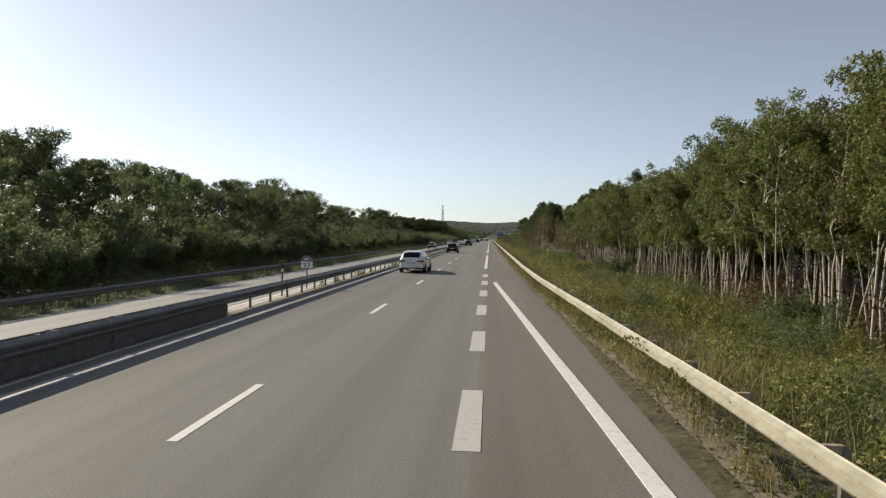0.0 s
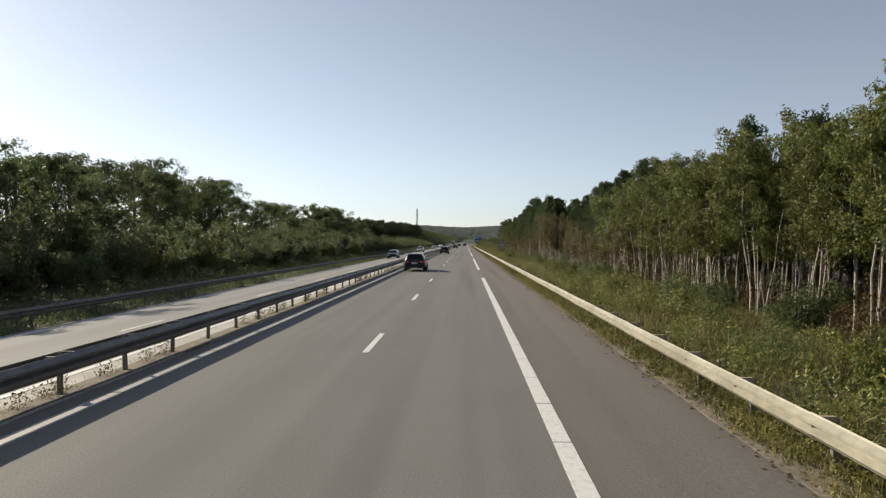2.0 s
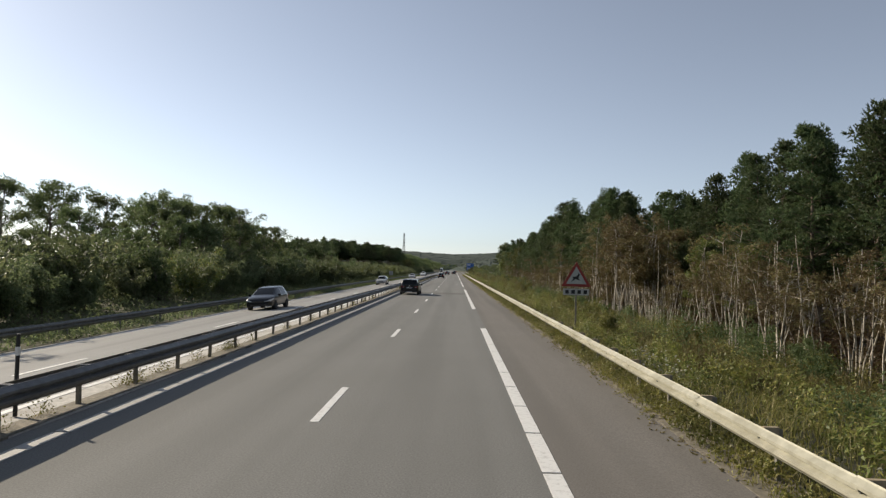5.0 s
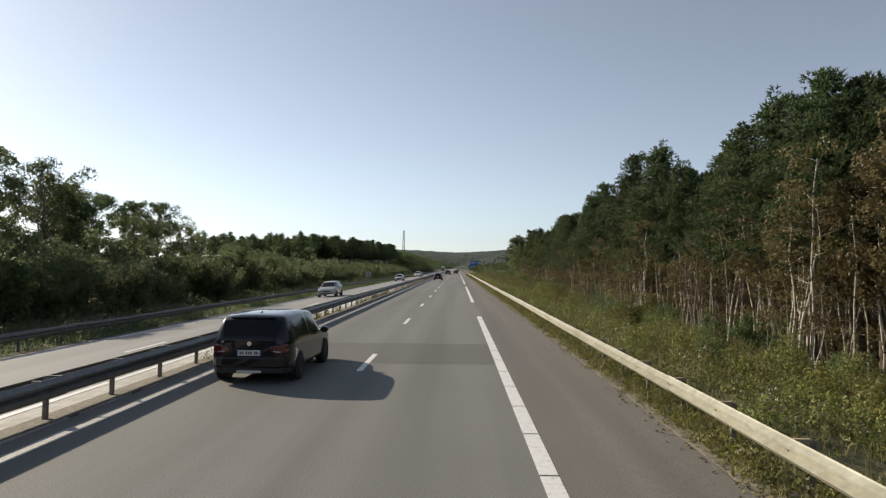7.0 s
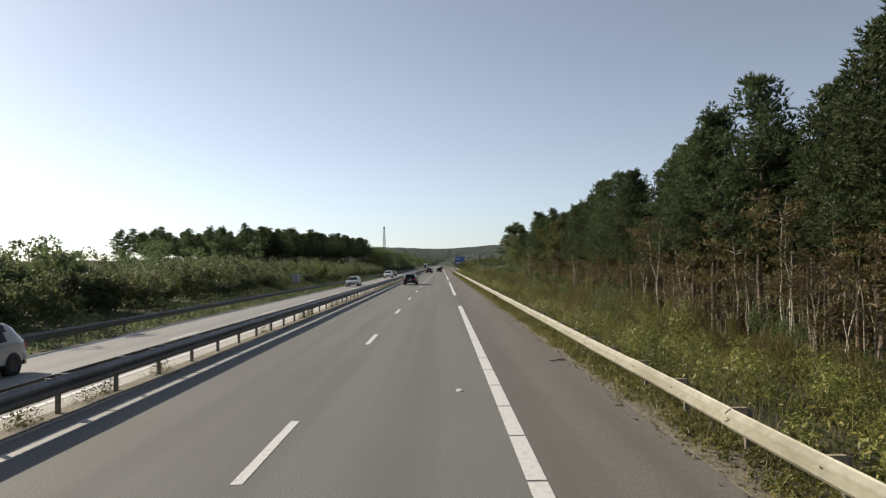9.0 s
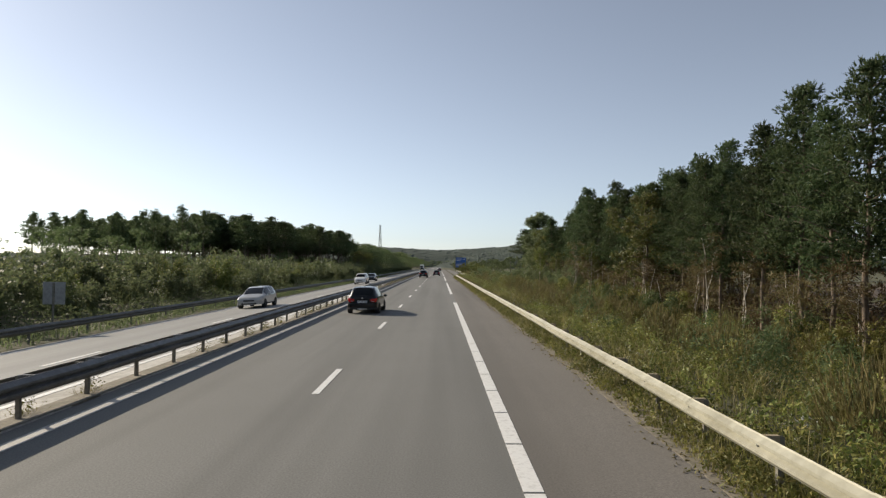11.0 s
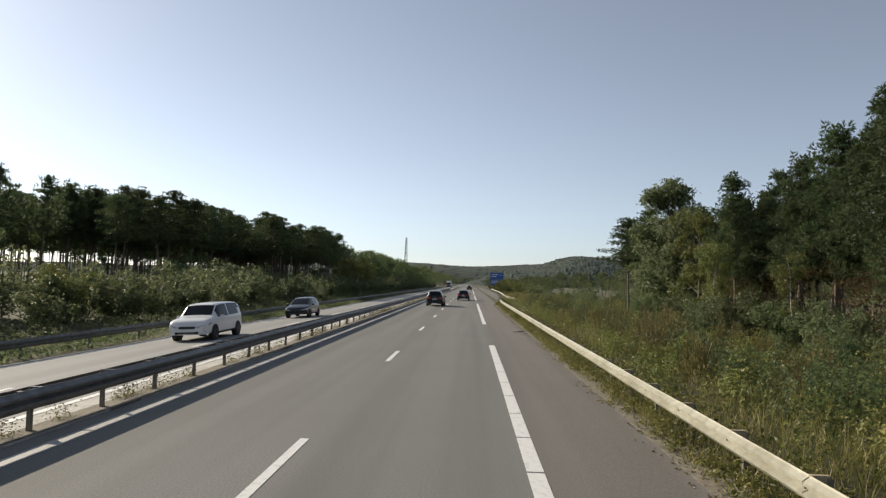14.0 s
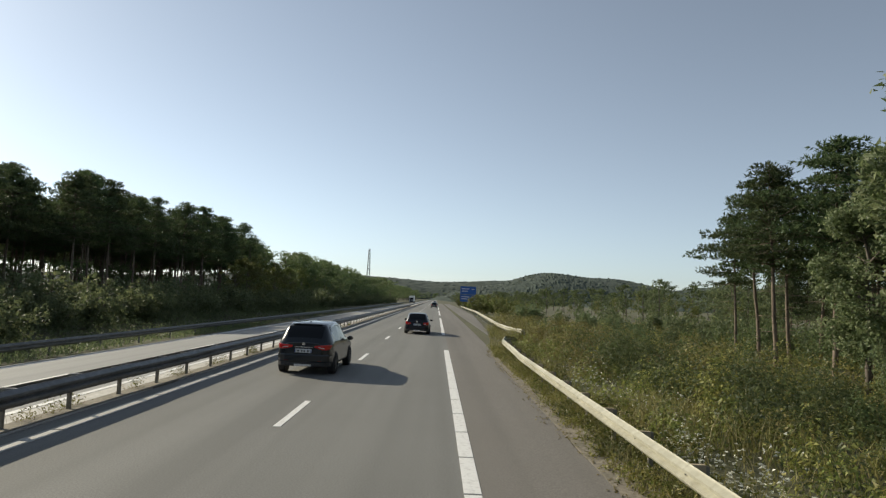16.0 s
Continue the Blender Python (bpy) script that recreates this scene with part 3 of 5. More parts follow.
        for k in range(8):
            a, ln = g.uniform(0, 6.28), g.uniform(0.4, 1.6)
            e = np.array([np.cos(a) * ln, np.sin(a) * ln, h * g.uniform(0.45, 0.85)])
            tubes.append(tube([(0, 0, -0.2), e * 0.5, e], [0.04, 0.025, 0.008], 3))
            for q in range(5):
                puff(e * (0.3 + 0.18 * q + g.uniform(-0.08, 0.08)) + spread(g, 1, 0.22)[0], g.uniform(0.26, 0.5), 62)
        bark, leaf = OAK_BARK, HEDGE_LEAF
    pts, outs = np.concatenate(pts), np.concatenate(outs)
    outs, pts = outs[pts[:, 2] > 0.15], pts[pts[:, 2] > 0.15]
    tv, tf = join_tubes(tubes)
    pine = "pine" in kind
    lv, lf = leaves(pts, size, 0.0, g, 0.27 if pine else 0.6, 6 if pine else 3, outs, pine)
    RAW[len(RAW)] = (kind, tubes[0][0], np.array(tubes[0][1]), lv, lf, bark, leaf)
    made = [mesh_from("trunk", tv, tf, bark, True), mesh_from("crown", lv, lf, leaf)]
    if dead:
        dv, df = leaves(np.concatenate(dead), 0.24, 0.3, g, 0.22, 2, np.concatenate(dead_out), True)
        made.append(mesh_from("dead_foliage", dv, df, BROWN_LEAF))
    return made


RAW = {}


TREES = {k: [tree_meshes(k, 20 + 7 * i) for i in range(n)] for k, n in (("birch", 5), ("sapling", 4), ("pine", 4), ("tall_pine", 3), ("broad", 4), ("poplar", 2), ("shrub", 5))}
TREE_NAME = {
    "birch": ("birch_tree", "slender pale-barked birch tree at the forest edge", "tree", "birches at the forest edge", 9.6),
    "sapling": ("birch_sapling", "thin pale-stemmed saplings with withered brown leaves", "tree", "saplings at the forest edge", 6.2),
    "pine": ("pine_tree", "dark green pine tree with layered branches", "tree", "pines of the forest", 14.0),
    "tall_pine": ("pine_tree", "tall pine tree with a long bare trunk", "tree", "tall pines", 14.0),
    "broad": ("broadleaf_tree", "leafy green broadleaf tree", "tree", "broadleaf trees", 13.0),
    "poplar": ("poplar_tree", "pale green poplar tree with silvery leaves", "tree", "poplars", 13.0),
    "shrub": ("shrub", "dense rounded green roadside shrub", "shrub", "shrubs beside the road", 3.0),
}


def plant(kind, x, y, h, crown_mat=None, wide=1.0, label=""):
    name, text, cat, group, h0 = TREE_NAME[kind]
    trunk, crown, *withered = rnd.choice(TREES[kind])
    s = h / h0
    holder = thing(name, label or text, cat, group)
    holder.matrix_basis = pose(x, y, float(ground_z(x, y)), rnd.uniform(-1.5, 1.5), rnd.uniform(-1.5, 1.5), rnd.uniform(0, 360)) @ Matrix.Diagonal((s * wide, s * wide, s, 1))
    piece("trunk", trunk, holder)
    c = piece("crown", crown, holder)
    for me in withered:
        tagged(piece("dead_foliage", me, holder, "withered brown needles on the lower branches"), kind="stuff")
    if crown_mat:
        c.material_slots[0].link = "OBJECT"
        c.material_slots[0].material = crown_mat
    return holder


def row(kind, y0, y1, step, x, h, jx=1.0, jh=0.15, **kw):
    y = y0
    while y < y1:
        plant(kind, x(y) if callable(x) else x + rnd.gauss(0, jx), y + rnd.uniform(-0.4, 0.4) * step, (h(y) if callable(h) else h) * rnd.uniform(1 - jh, 1 + jh), **kw)
        y += step * rnd.uniform(0.7, 1.3)


def mass(name, label, category, spots, fine=0.15):
    """Many far plants of (kind, x, y, height) joined into one object; fine: the share of leaves kept, made larger instead."""
    thin = {}
    tv, tf, lv, lf, base_t, base_l, bark, leaf = [], [], [], [], 0, 0, None, None
    for kind, x, y, h in spots:
        which = rnd.choice([i for i, r in RAW.items() if r[0] == kind])
        _, v, f, w, q, bark, leaf = RAW[which]
        if which not in thin:
            quads = w.reshape(-1, 3, 3)
            quads = quads[rng.permutation(len(quads))[:max(30, int(len(quads) * fine))]]
            mid = quads.mean(1, keepdims=True)
            thin[which] = (mid + (quads - mid) * 0.78 / math.sqrt(fine)).reshape(-1, 3)
        w = thin[which]
        q = np.arange(len(w)).reshape(-1, 3)
        s, a = h / TREE_NAME[kind][4], rnd.uniform(0, 6.28)
        m = np.array([[math.cos(a) * s, -math.sin(a) * s, 0], [math.sin(a) * s, math.cos(a) * s, 0], [0, 0, s]])
        o = np.array([x, y, float(ground_z(x, y))])
        lv.append(w @ m.T + o)
        lf.append(q + base_l)
        base_l += len(w)
        tv.append(v @ m.T + o)
        tf.append(f + base_t)
        base_t += len(v)
    holder = thing(name, label, category, kind="stuff")
    piece("stems", mesh_from("stems", np.concatenate(tv), np.concatenate(tf), bark, True), holder)
    piece("foliage", mesh_from("foliage", np.concatenate(lv), np.concatenate(lf), leaf), holder)


def spots(kind, y0, y1, step, x, h, jx=1.0, jh=0.15):
    out, y = [], y0
    while y < y1:
        out.append((kind, x + rnd.gauss(0, jx), y + rnd.uniform(-0.4, 0.4) * step, h * rnd.uniform(1 - jh, 1 + jh)))
        y += step * rnd.uniform(0.7, 1.3)
    return out


# right-hand forest at the foot of the embankment, from its start to the clearing
def edge(y, off=0.0, jx=0.9):
    return float(np.interp(y, [40, 80, 118, 180, 200, 262, 275, 345], [24.8, 23.6, 22.2, 22.0, 21.6, 22.2, 22.6, 23.0])) + off + rnd.gauss(0, jx)


row("birch", -4, 108, 1.5, lambda y: edge(y), lambda y: float(np.interp(y, [20, 40, 62, 72, 78, 84, 108], [14.0, 14.0, 13.4, 12.2, 12.2, 13.2, 12.4])), 0, 0.10)
row("birch", 2, 112, 3.4, lambda y: edge(y, 3.2), lambda y: float(np.interp(y, [20, 40, 62, 72, 78, 84, 108], [15.2, 15.0, 14.2, 12.8, 12.8, 14.0, 13.0])), 0, 0.07)
plant("broad", 27.5, 55.0, 19.0)
row("broad", -6, 75, 5.4, lambda y: edge(y, 8.0, 1.5), lambda y: float(np.interp(y, [30, 50], [17.4, 15.4])), 0, 0.12)
row("broad", 75, 112, 6.0, lambda y: edge(y, 9.0, 1.5), 13.4, 0, 0.08)
row("pine", 62, 112, 4.2, lambda y: edge(y, 6.0, 1.2), 15.0, 0, 0.08)
row("birch", 108, 122, 3.0, lambda y: edge(y, 0.4), 11.2, 0, 0.15)
row("birch", 122, 170, 9.0, lambda y: edge(y, 0.4), 9.6, 0, 0.2)
for x, y, h in ((29.9, 136.5, 18.4), (29.5, 127.0, 15.2), (28.6, 133.0, 15.6)):
    plant("pine", x, y, h, wide=1.1)
row("pine", 118, 186, 2.9, lambda y: edge(y, 5.6, 1.0), lambda y: 15.6 if y < 168 else 14.0, 0, 0.1, wide=1.1)
for x, y, h in ((21.9, 188.2, 16.0), (22.8, 190.4, 15.2), (22.6, 186.2, 14.6)):
    plant("pine", x, y, h, wide=1.15)
row("pine", 184, 206, 2.6, 24.2, 14.8, 0.6, 0.06, wide=1.2)
row("sapling", 70, 262, 11.0, 18.8, 3.6, 1.4, 0.3)
row("sapling", 112, 172, 1.6, lambda y: edge(y), 7.2, 0, 0.22)
row("sapling", 170, 198, 0.8, lambda y: edge(y, 0, 1.2), 9.6, 0, 0.2)
row("sapling", 198, 262, 1.6, lambda y: edge(y, 0, 1.2), 8.0, 0, 0.28)
row("birch", 170, 185, 1.9, lambda y: edge(y, 0.3), 10.8, 0, 0.12, crown_mat=BROWN_LEAF)
row("pine", 205, 247, 3.0, 24.0, 14.4, 0.9, 0.07, wide=1.2)
for y, h in ((194.0, 16.5), (198.2, 15.3), (215.9, 17.6), (219.4, 16.8), (225.3, 17.9), (229.4, 16.4), (239.8, 16.8), (245.8, 15.8), (253.4, 13.6)):
    plant("pine", 22.3, y, h, wide=1.25)
row("pine", 245, 288, 3.0, 23.6, 14.8, 0.9, 0.1, wide=1.1)
row("pine", 288, 300, 3.0, 24.0, 12.6, 0.6, 0.05)
plant("broad", 22.4, 309.0, 13.2, BIRCH_LEAF)
row("sapling", 262, 345, 5.0, lambda y: edge(y, -0.8), 6.2, 0, 0.25)
row("shrub", 262, 348, 3.0, 22.0, 2.6, 1.0, 0.35, crown_mat=VERGE_LEAF, label="olive green bush at the foot of the pines")
row("pine", 300, 353, 2.5, 27.0, 14.2, 1.4, 0.1, wide=1.1)
row("pine", 353, 384, 2.4, 28.4, lambda y: float(np.interp(y, [353, 364, 372, 384], [15.6, 14.8, 13.0, 12.8])), 1.4, 0.07, wide=1.1)
row("birch", 316, 372, 14.0, 22.4, 7.0, 0.8, 0.2)
plant("pine", 24.2, 322, 13.8, wide=1.2)
row("pine", 300, 350, 3.4, 24.8, 13.0, 0.7, 0.1, wide=1.15)
row("shrub", 338, 393, 1.9, 23.6, 3.8, 0.9, 0.25)
row("shrub", 20, 335, 9.0, 20.6, 2.8, 0.8, 0.3, crown_mat=OAK_LEAF)
row("shrub", 10, 390, 11.0, 12.5, 1.7, 1.6, 0.3, crown_mat=VERGE_LEAF, label="olive green wild bush on the grassy verge")
plant("poplar", 25.0, 390.4, 17.8, wide=1.15)
plant("poplar", 26.3, 385.5, 14.0, wide=1.2)
plant("poplar", 24.6, 396.6, 11.0, wide=1.1)
plant("broad", 24.6, 381.0, 12.6, BIRCH_LEAF)
plant("broad", 24.4, 375.6, 9.0, BIRCH_LEAF)
plant("broad", 27.8, 377.0, 12.5, BIRCH_LEAF)
for x, y, h in ((25.6, 401, 13.6), (23.6, 403.5, 12.8), (27.9, 414, 13.2), (27.0, 408, 12.4), (30.0, 404, 13.9), (31.5, 412, 13.0), (29.0, 420, 12.0), (34.0, 399, 14.0), (33.0, 408, 13.0), (36.0, 416, 13.0)):
    plant("tall_pine", x, y, h, wide=1.45)
row("shrub", 392, 424, 4.0, 31.0, 2.6, 3.0, 0.3)
row("shrub", 425, 520, 6.0, 22.0, 3.0, 4.0, 0.3)
row("shrub", 470, 700, 8.0, 17.0, 4.2, 2.5, 0.3, crown_mat=BIRCH_LEAF)
mass("far_woods", "distant mixed woods behind the meadow", "woods", spots("broad", 425, 640, 6.0, 75.0, 9.0, 16.0, 0.25) + spots("broad", 430, 640, 6.0, 110.0, 9.5, 14.0, 0.25)
     + spots("broad", 520, 1000, 13.0, 27.0, 7.5, 6.0, 0.2) + spots("broad", 560, 1250, 12.0, 58.0, 9.5, 15.0, 0.2), 0.06)
mass("meadow_trees", "broadleaf trees and bushes closing the meadow", "trees", spots("broad", 428, 470, 2.6, 52.0, 8.5, 9.0, 0.2) + spots("broad", 440, 540, 3.0, 72.0, 8.5, 12.0, 0.2) + spots("shrub", 424, 470, 1.6, 38.0, 3.2, 7.0, 0.3), 0.14)
mass("young_trees", "light green young trees scattered on the meadow", "trees", spots("birch", 440, 520, 5.0, 44.0, 5.0, 7.0, 0.3), 0.25)
mass("forest_depth", "dark pines deep inside the forest", "woods", spots("pine", 100, 330, 5.0, 37.0, 15.0, 1.5, 0.1) + spots("pine", -10, 100, 6.0, 37.0, 16.0, 1.5, 0.1) + spots("pine", 355, 400, 5.0, 42.0, 14.6, 2.0, 0.1) + spots("pine", 120, 300, 4.4, 31.5, 14.8, 1.5, 0.1) + spots("pine", 300, 353, 3.6, 32.5, 14.2, 1.6, 0.1) + spots("pine", 353, 370, 3.6, 33.0, 15.4, 1.6, 0.1) + spots("pine", 370, 392, 3.6, 33.0, 13.6, 1.6, 0.1) + spots("pine", 30, 135, 3.6, 34.5, 14.4, 1.2, 0.1) + spots("pine", 390, 424, 2.4, 41.0, 13.5, 3.5, 0.1) + spots("pine", 412, 450, 2.6, 44.0, 9.5, 4.0, 0.12), 0.16)

def stem_thicket():
    """Thin pale stems that crowd the forest edge."""
    holder = thing("stem_thicket", "thin pale bare stems of young birches crowding the forest edge", "trees", kind="stuff")
    g = np.random.default_rng(41)
    runs = []
    for _ in range(480):
        y = g.uniform(-8, 345)
        x = edge(y, g.uniform(-1.2, 4.0), 0.0)
        h = g.uniform(3.4, 8.6) * (0.6 if y > 225 else 1.0)
        if g.uniform() < np.interp(y, [0, 195, 215, 255, 265], [0.1, 0.1, 0.5, 0.6, 0.9]):
            continue
        p, r = stem(h, g.uniform(0.022, 0.055), g.normal((-0.03, -0.05), 0.11, 2), g, 5, 0.14)
        runs.append(tube(p + (x, y, float(ground_z(x, y))), r, 5))
    verts = np.concatenate([v for v, _ in runs])
    faces, base = [], 0
    for v, f in runs:
        faces.append(np.array(f) + base)
        base += len(v)
    piece("stems", mesh_from("stems", verts, np.concatenate(faces), BIRCH_BARK, True), holder)


stem_thicket()
fx, fy = np.meshgrid(np.concatenate([np.arange(22.0, 40, 1.5), [45, 55, 80, 130]]), np.arange(-60, 398, 3.0))
fz = ground_z(fx, fy) + 0.05 * np.clip((fx - 22.0) / 1.0, -1, 1)
fi = np.arange(fx.size).reshape(fx.shape)
floor_me = mesh_from("forest_floor", np.stack([fx + 0.5 * np.sin(fy * 0.7), fy, fz], -1), np.stack([fi[:-1, :-1], fi[:-1, 1:], fi[1:, 1:], fi[1:, :-1]], -1).reshape(-1, 4), LITTER, True)
tagged(piece("forest_floor", floor_me), "brown leaf litter under the trees", "forest floor", kind="structure")

# left-hand side: hedge of shrubs, then broadleaf trees, then the pine wood
row("shrub", -10, 215, 2.5, -19.2, 3.0, 1.0, 0.28)
row("broad", 20, 88, 4.6, -26.0, 8.6, 1.4, 0.12)
row("broad", 176, 192, 5.0, -28.0, 8.4, 1.2, 0.1)
row("shrub", -5, 250, 13.0, -21.0, 4.8, 0.8, 0.15, label="large rounded olive bush standing above the hedge", crown_mat=OAK_LEAF)
row("shrub", 8, 380, 17.0, -19.4, 3.5, 0.8, 0.2, label="pale yellowish green bush in the hedge", crown_mat=BIRCH_LEAF)
mass("hedge", "dense dark green hedge of wild shrubs beyond the barrier", "hedge", spots("shrub", -10, 600, 2.6, -22.6, 3.7, 1.2, 0.2) + spots("shrub", 215, 700, 2.6, -19.2, 3.0, 1.0, 0.25) + spots("shrub", 20, 250, 4.5, -27.0, 4.8, 1.8, 0.22) + spots("shrub", 222, 345, 3.6, -24.0, 4.2, 1.2, 0.15), 0.24)
row("broad", 5, 130, 5.5, -35.0, 10.8, 2.5, 0.14)
row("broad", 20, 150, 7.5, -43.0, 13.0, 2.5, 0.12)
row("broad", 138, 168, 5.0, -48.0, 16.0, 3.0, 0.08)
row("broad", 165, 225, 6.5, -47.0, 12.6, 3.0, 0.12)
row("broad", 178, 212, 4.5, -32.0, 11.0, 1.5, 0.12)
row("broad", 212, 232, 4.5, -34.0, 9.6, 1.5, 0.12)
row("broad", 215, 240, 5.5, -45.0, 10.0, 3.0, 0.15)
row("broad", 150, 178, 6.0, -34.0, 7.2, 2.0, 0.2)
row("birch", 232, 262, 5.0, -39.5, 9.2, 2.0, 0.15)
mass("low_trees", "low trees and bushes on the open land", "trees", spots("broad", 270, 400, 4.5, -62.0, 5.6, 6.0, 0.2) + spots("broad", 380, 420, 3.0, -75.0, 11.0, 9.0, 0.2))
for k in range(5):
    row("tall_pine", 398 + 3 * k, 512 + 6 * k, 4.6, -39.0 - 5.0 * k, 13.6 + 0.15 * k, 1.6, 0.11, wide=1.3)
mass("pine_wood", "dense dark pine wood with daylight between the trunks", "woods", [p for k in range(10) for p in spots("tall_pine", 395 + 3 * k, 530 + 8 * k, 4.8, -56.0 - 6.0 * k, 14.4 + 0.1 * k, 2.2, 0.1)])
mass("wood_edge", "young broadleaf trees at the foot of the pine wood", "trees", spots("broad", 395, 530, 5.0, -35.0, 5.4, 2.0, 0.25) + spots("broad", 400, 540, 6.0, -48.0, 5.5, 3.0, 0.25) + spots("broad", 512, 680, 4.5, -31.0, 12.0, 3.0, 0.16), 0.22)
row("birch", 480, 600, 7.0, -25.0, 6.5, 1.5, 0.25)
row("tall_pine", 424, 472, 3.6, -30.5, 13.0, 1.0, 0.07, wide=1.3)
row("broad", 446, 482, 4.5, -23.5, 7.4, 0.8, 0.15, crown_mat=BIRCH_LEAF)
mass("roadside_trees", "dark green broadleaf trees along the opposite carriageway", "trees", spots("broad", 470, 690, 3.8, -28.5, 11.2, 1.4, 0.12) + spots("broad", 500, 700, 5.0, -23.0, 7.0, 1.0, 0.25), 0.22)
mass("far_woods", "distant woods along the opposite carriageway", "woods", spots("broad", 660, 1300, 9.0, -27.0, 11.5, 3.0, 0.2) + spots("broad", 640, 1300, 11.0, -42.0, 12.0, 5.0, 0.2) + [("broad", rnd.uniform(-260, 260), rnd.uniform(1500, 1700), rnd.uniform(12, 20)) for _ in range(90)], 0.05)


# ---- grass, undergrowth and weeds ----
def noise2(x, y, s):
    return np.sin(x * s * 1.3 + 2.1 * np.sin(y * s * 0.7)) * 0.5 + np.sin(y * s * 1.1 + 1.7 * np.sin(x * s * 0.9 + 1.0)) * 0.5


def blades(x, y, h, w, mat, name, holder, lean=0.35):
    """Curved, tapering blades: three joined triangles each."""
    n = len(x)
    z = ground_z(x, y) - 0.02
    a = rng.uniform(0, 2 * np.pi, n)
    d = np.stack([np.cos(a), np.sin(a), np.zeros(n)], 1)
    b = rng.uniform(0, 2 * np.pi, n)
    side = np.stack([np.cos(b), np.sin(b), np.zeros(n)], 1) * (w * rng.uniform(0.6, 1.4, n))[:, None] * 0.5
    root = np.stack([x, y, z], 1)
    bend = (h * rng.uniform(0.1, lean * 2, n))[:, None]
    up = np.array([0, 0, 1.0])
    mid = root + up * (h * 0.6)[:, None] + d * bend * 0.35
    tip = root + up * h[:, None] + d * bend
    v = np.stack([root - side, root + side, mid + side * 0.8, mid - side * 0.8, tip], 1).reshape(-1, 3)
    i = np.arange(n)[:, None] * 5
    f = np.concatenate([i + [0, 1, 2], i + [0, 2, 3], i + [3, 2, 4]])
    return piece(name, mesh_from(name, v, f, mat), holder)


def verge_grass():
    holder = thing("verge_grass", "tall mixed green and dry grass on the verge", "grass", kind="stuff")
    n = 440000
    x = 5.75 + 18.0 * rng.uniform(0, 1, n) ** 1.5
    y = rng.uniform(-8, 425, n)
    patch = noise2(x, y, 0.55) + 0.6 * noise2(x, y, 2.1)
    keep = (rng.uniform(0, 1, n) < (0.45 + 0.4 * patch) * np.interp(x, [8.5, 11.0], [1.0, 0.7])) & (x > shoulder_edge(y) + 0.08)
    x, y, patch = x[keep], y[keep], patch[keep]
    tall = np.interp(x, [5.9, 6.5, 7.5, 9.0, 16.0], [0.16, 0.36, 0.46, 0.52, 0.5]) * (1 + 0.5 * noise2(x, y, 0.23))
    h = tall * rng.uniform(0.5, 1.25, len(x)) * (1 + 0.35 * patch) * np.interp(y, [300, 345], [1.0, 0.85])
    m = 80000
    xe, ye = rng.uniform(5.78, 6.95, m), rng.uniform(-6, 398, m)
    thick = (xe > shoulder_edge(ye) + 0.06) & (rng.uniform(0, 1, m) < 0.75 + 0.5 * noise2(xe, ye, 0.9))
    x, y, h = np.concatenate([x, xe[thick]]), np.concatenate([y, ye[thick]]), np.concatenate([h, (rng.uniform(0.1, 0.36, m) * np.interp(xe, [5.8, 6.0], [0.5, 1.0]))[thick]])
    dry = rng.uniform(0, 1, len(x)) < np.clip(np.interp(x, [6, 9, 13], [0.42, 0.26, 0.12]) + 0.3 * noise2(x, y, 0.17), 0.05, 0.7)
    w = 0.013 + 0.0015 * np.clip(x - 6.2, 0, 14)
    blades(x[~dry], y[~dry], np.maximum(h, 0.08)[~dry], w[~dry], GRASS, "green_blades", holder, 0.55)
    blades(x[dry], y[dry], np.maximum(h * 1.15, 0.08)[dry], w[dry] * 0.8, GRASS_DRY, "dry_blades", holder, 0.4)


def mounds(name, label, category, n, x_of, y0, y1, size, height, per, leaf, mat, up=0.0, brush=False):
    cx = x_of(n)
    cy = rng.uniform(y0, y1, n)
    keep = cx > shoulder_edge(cy) + (0.05 if size < 0.3 else 0.45)
    cx, cy = cx[keep], cy[keep]
    s = size * rng.uniform(0.5, 1.5, len(cx))
    hh = height * rng.uniform(0.45, 1.35, len(cx))
    k = rng.integers(0, len(cx), len(cx) * per)
    r = rng.normal(size=(len(k), 3))
    r /= np.linalg.norm(r, axis=1)[:, None]
    r *= rng.uniform(0.55, 1.05, len(k))[:, None]
    px, py = cx[k] + r[:, 0] * s[k], cy[k] + r[:, 1] * s[k]
    pz = ground_z(px, py) + np.abs(r[:, 2]) * hh[k] + 0.03
    out = np.stack([r[:, 0], r[:, 1], np.abs(r[:, 2]) + 0.2], 1)
    if brush:
        out[:, 2] += 1.6
        v, f = leaves(np.stack([px, py, pz], 1), leaf, 0.0, None, 0.12, 3, out, True)
    else:
        v, f = leaves(np.stack([px, py, pz], 1), leaf, up, out=None if up else out)
    holder = thing(name, label, category, kind="stuff")
    piece("foliage", mesh_from("foliage", v, f, mat), holder)


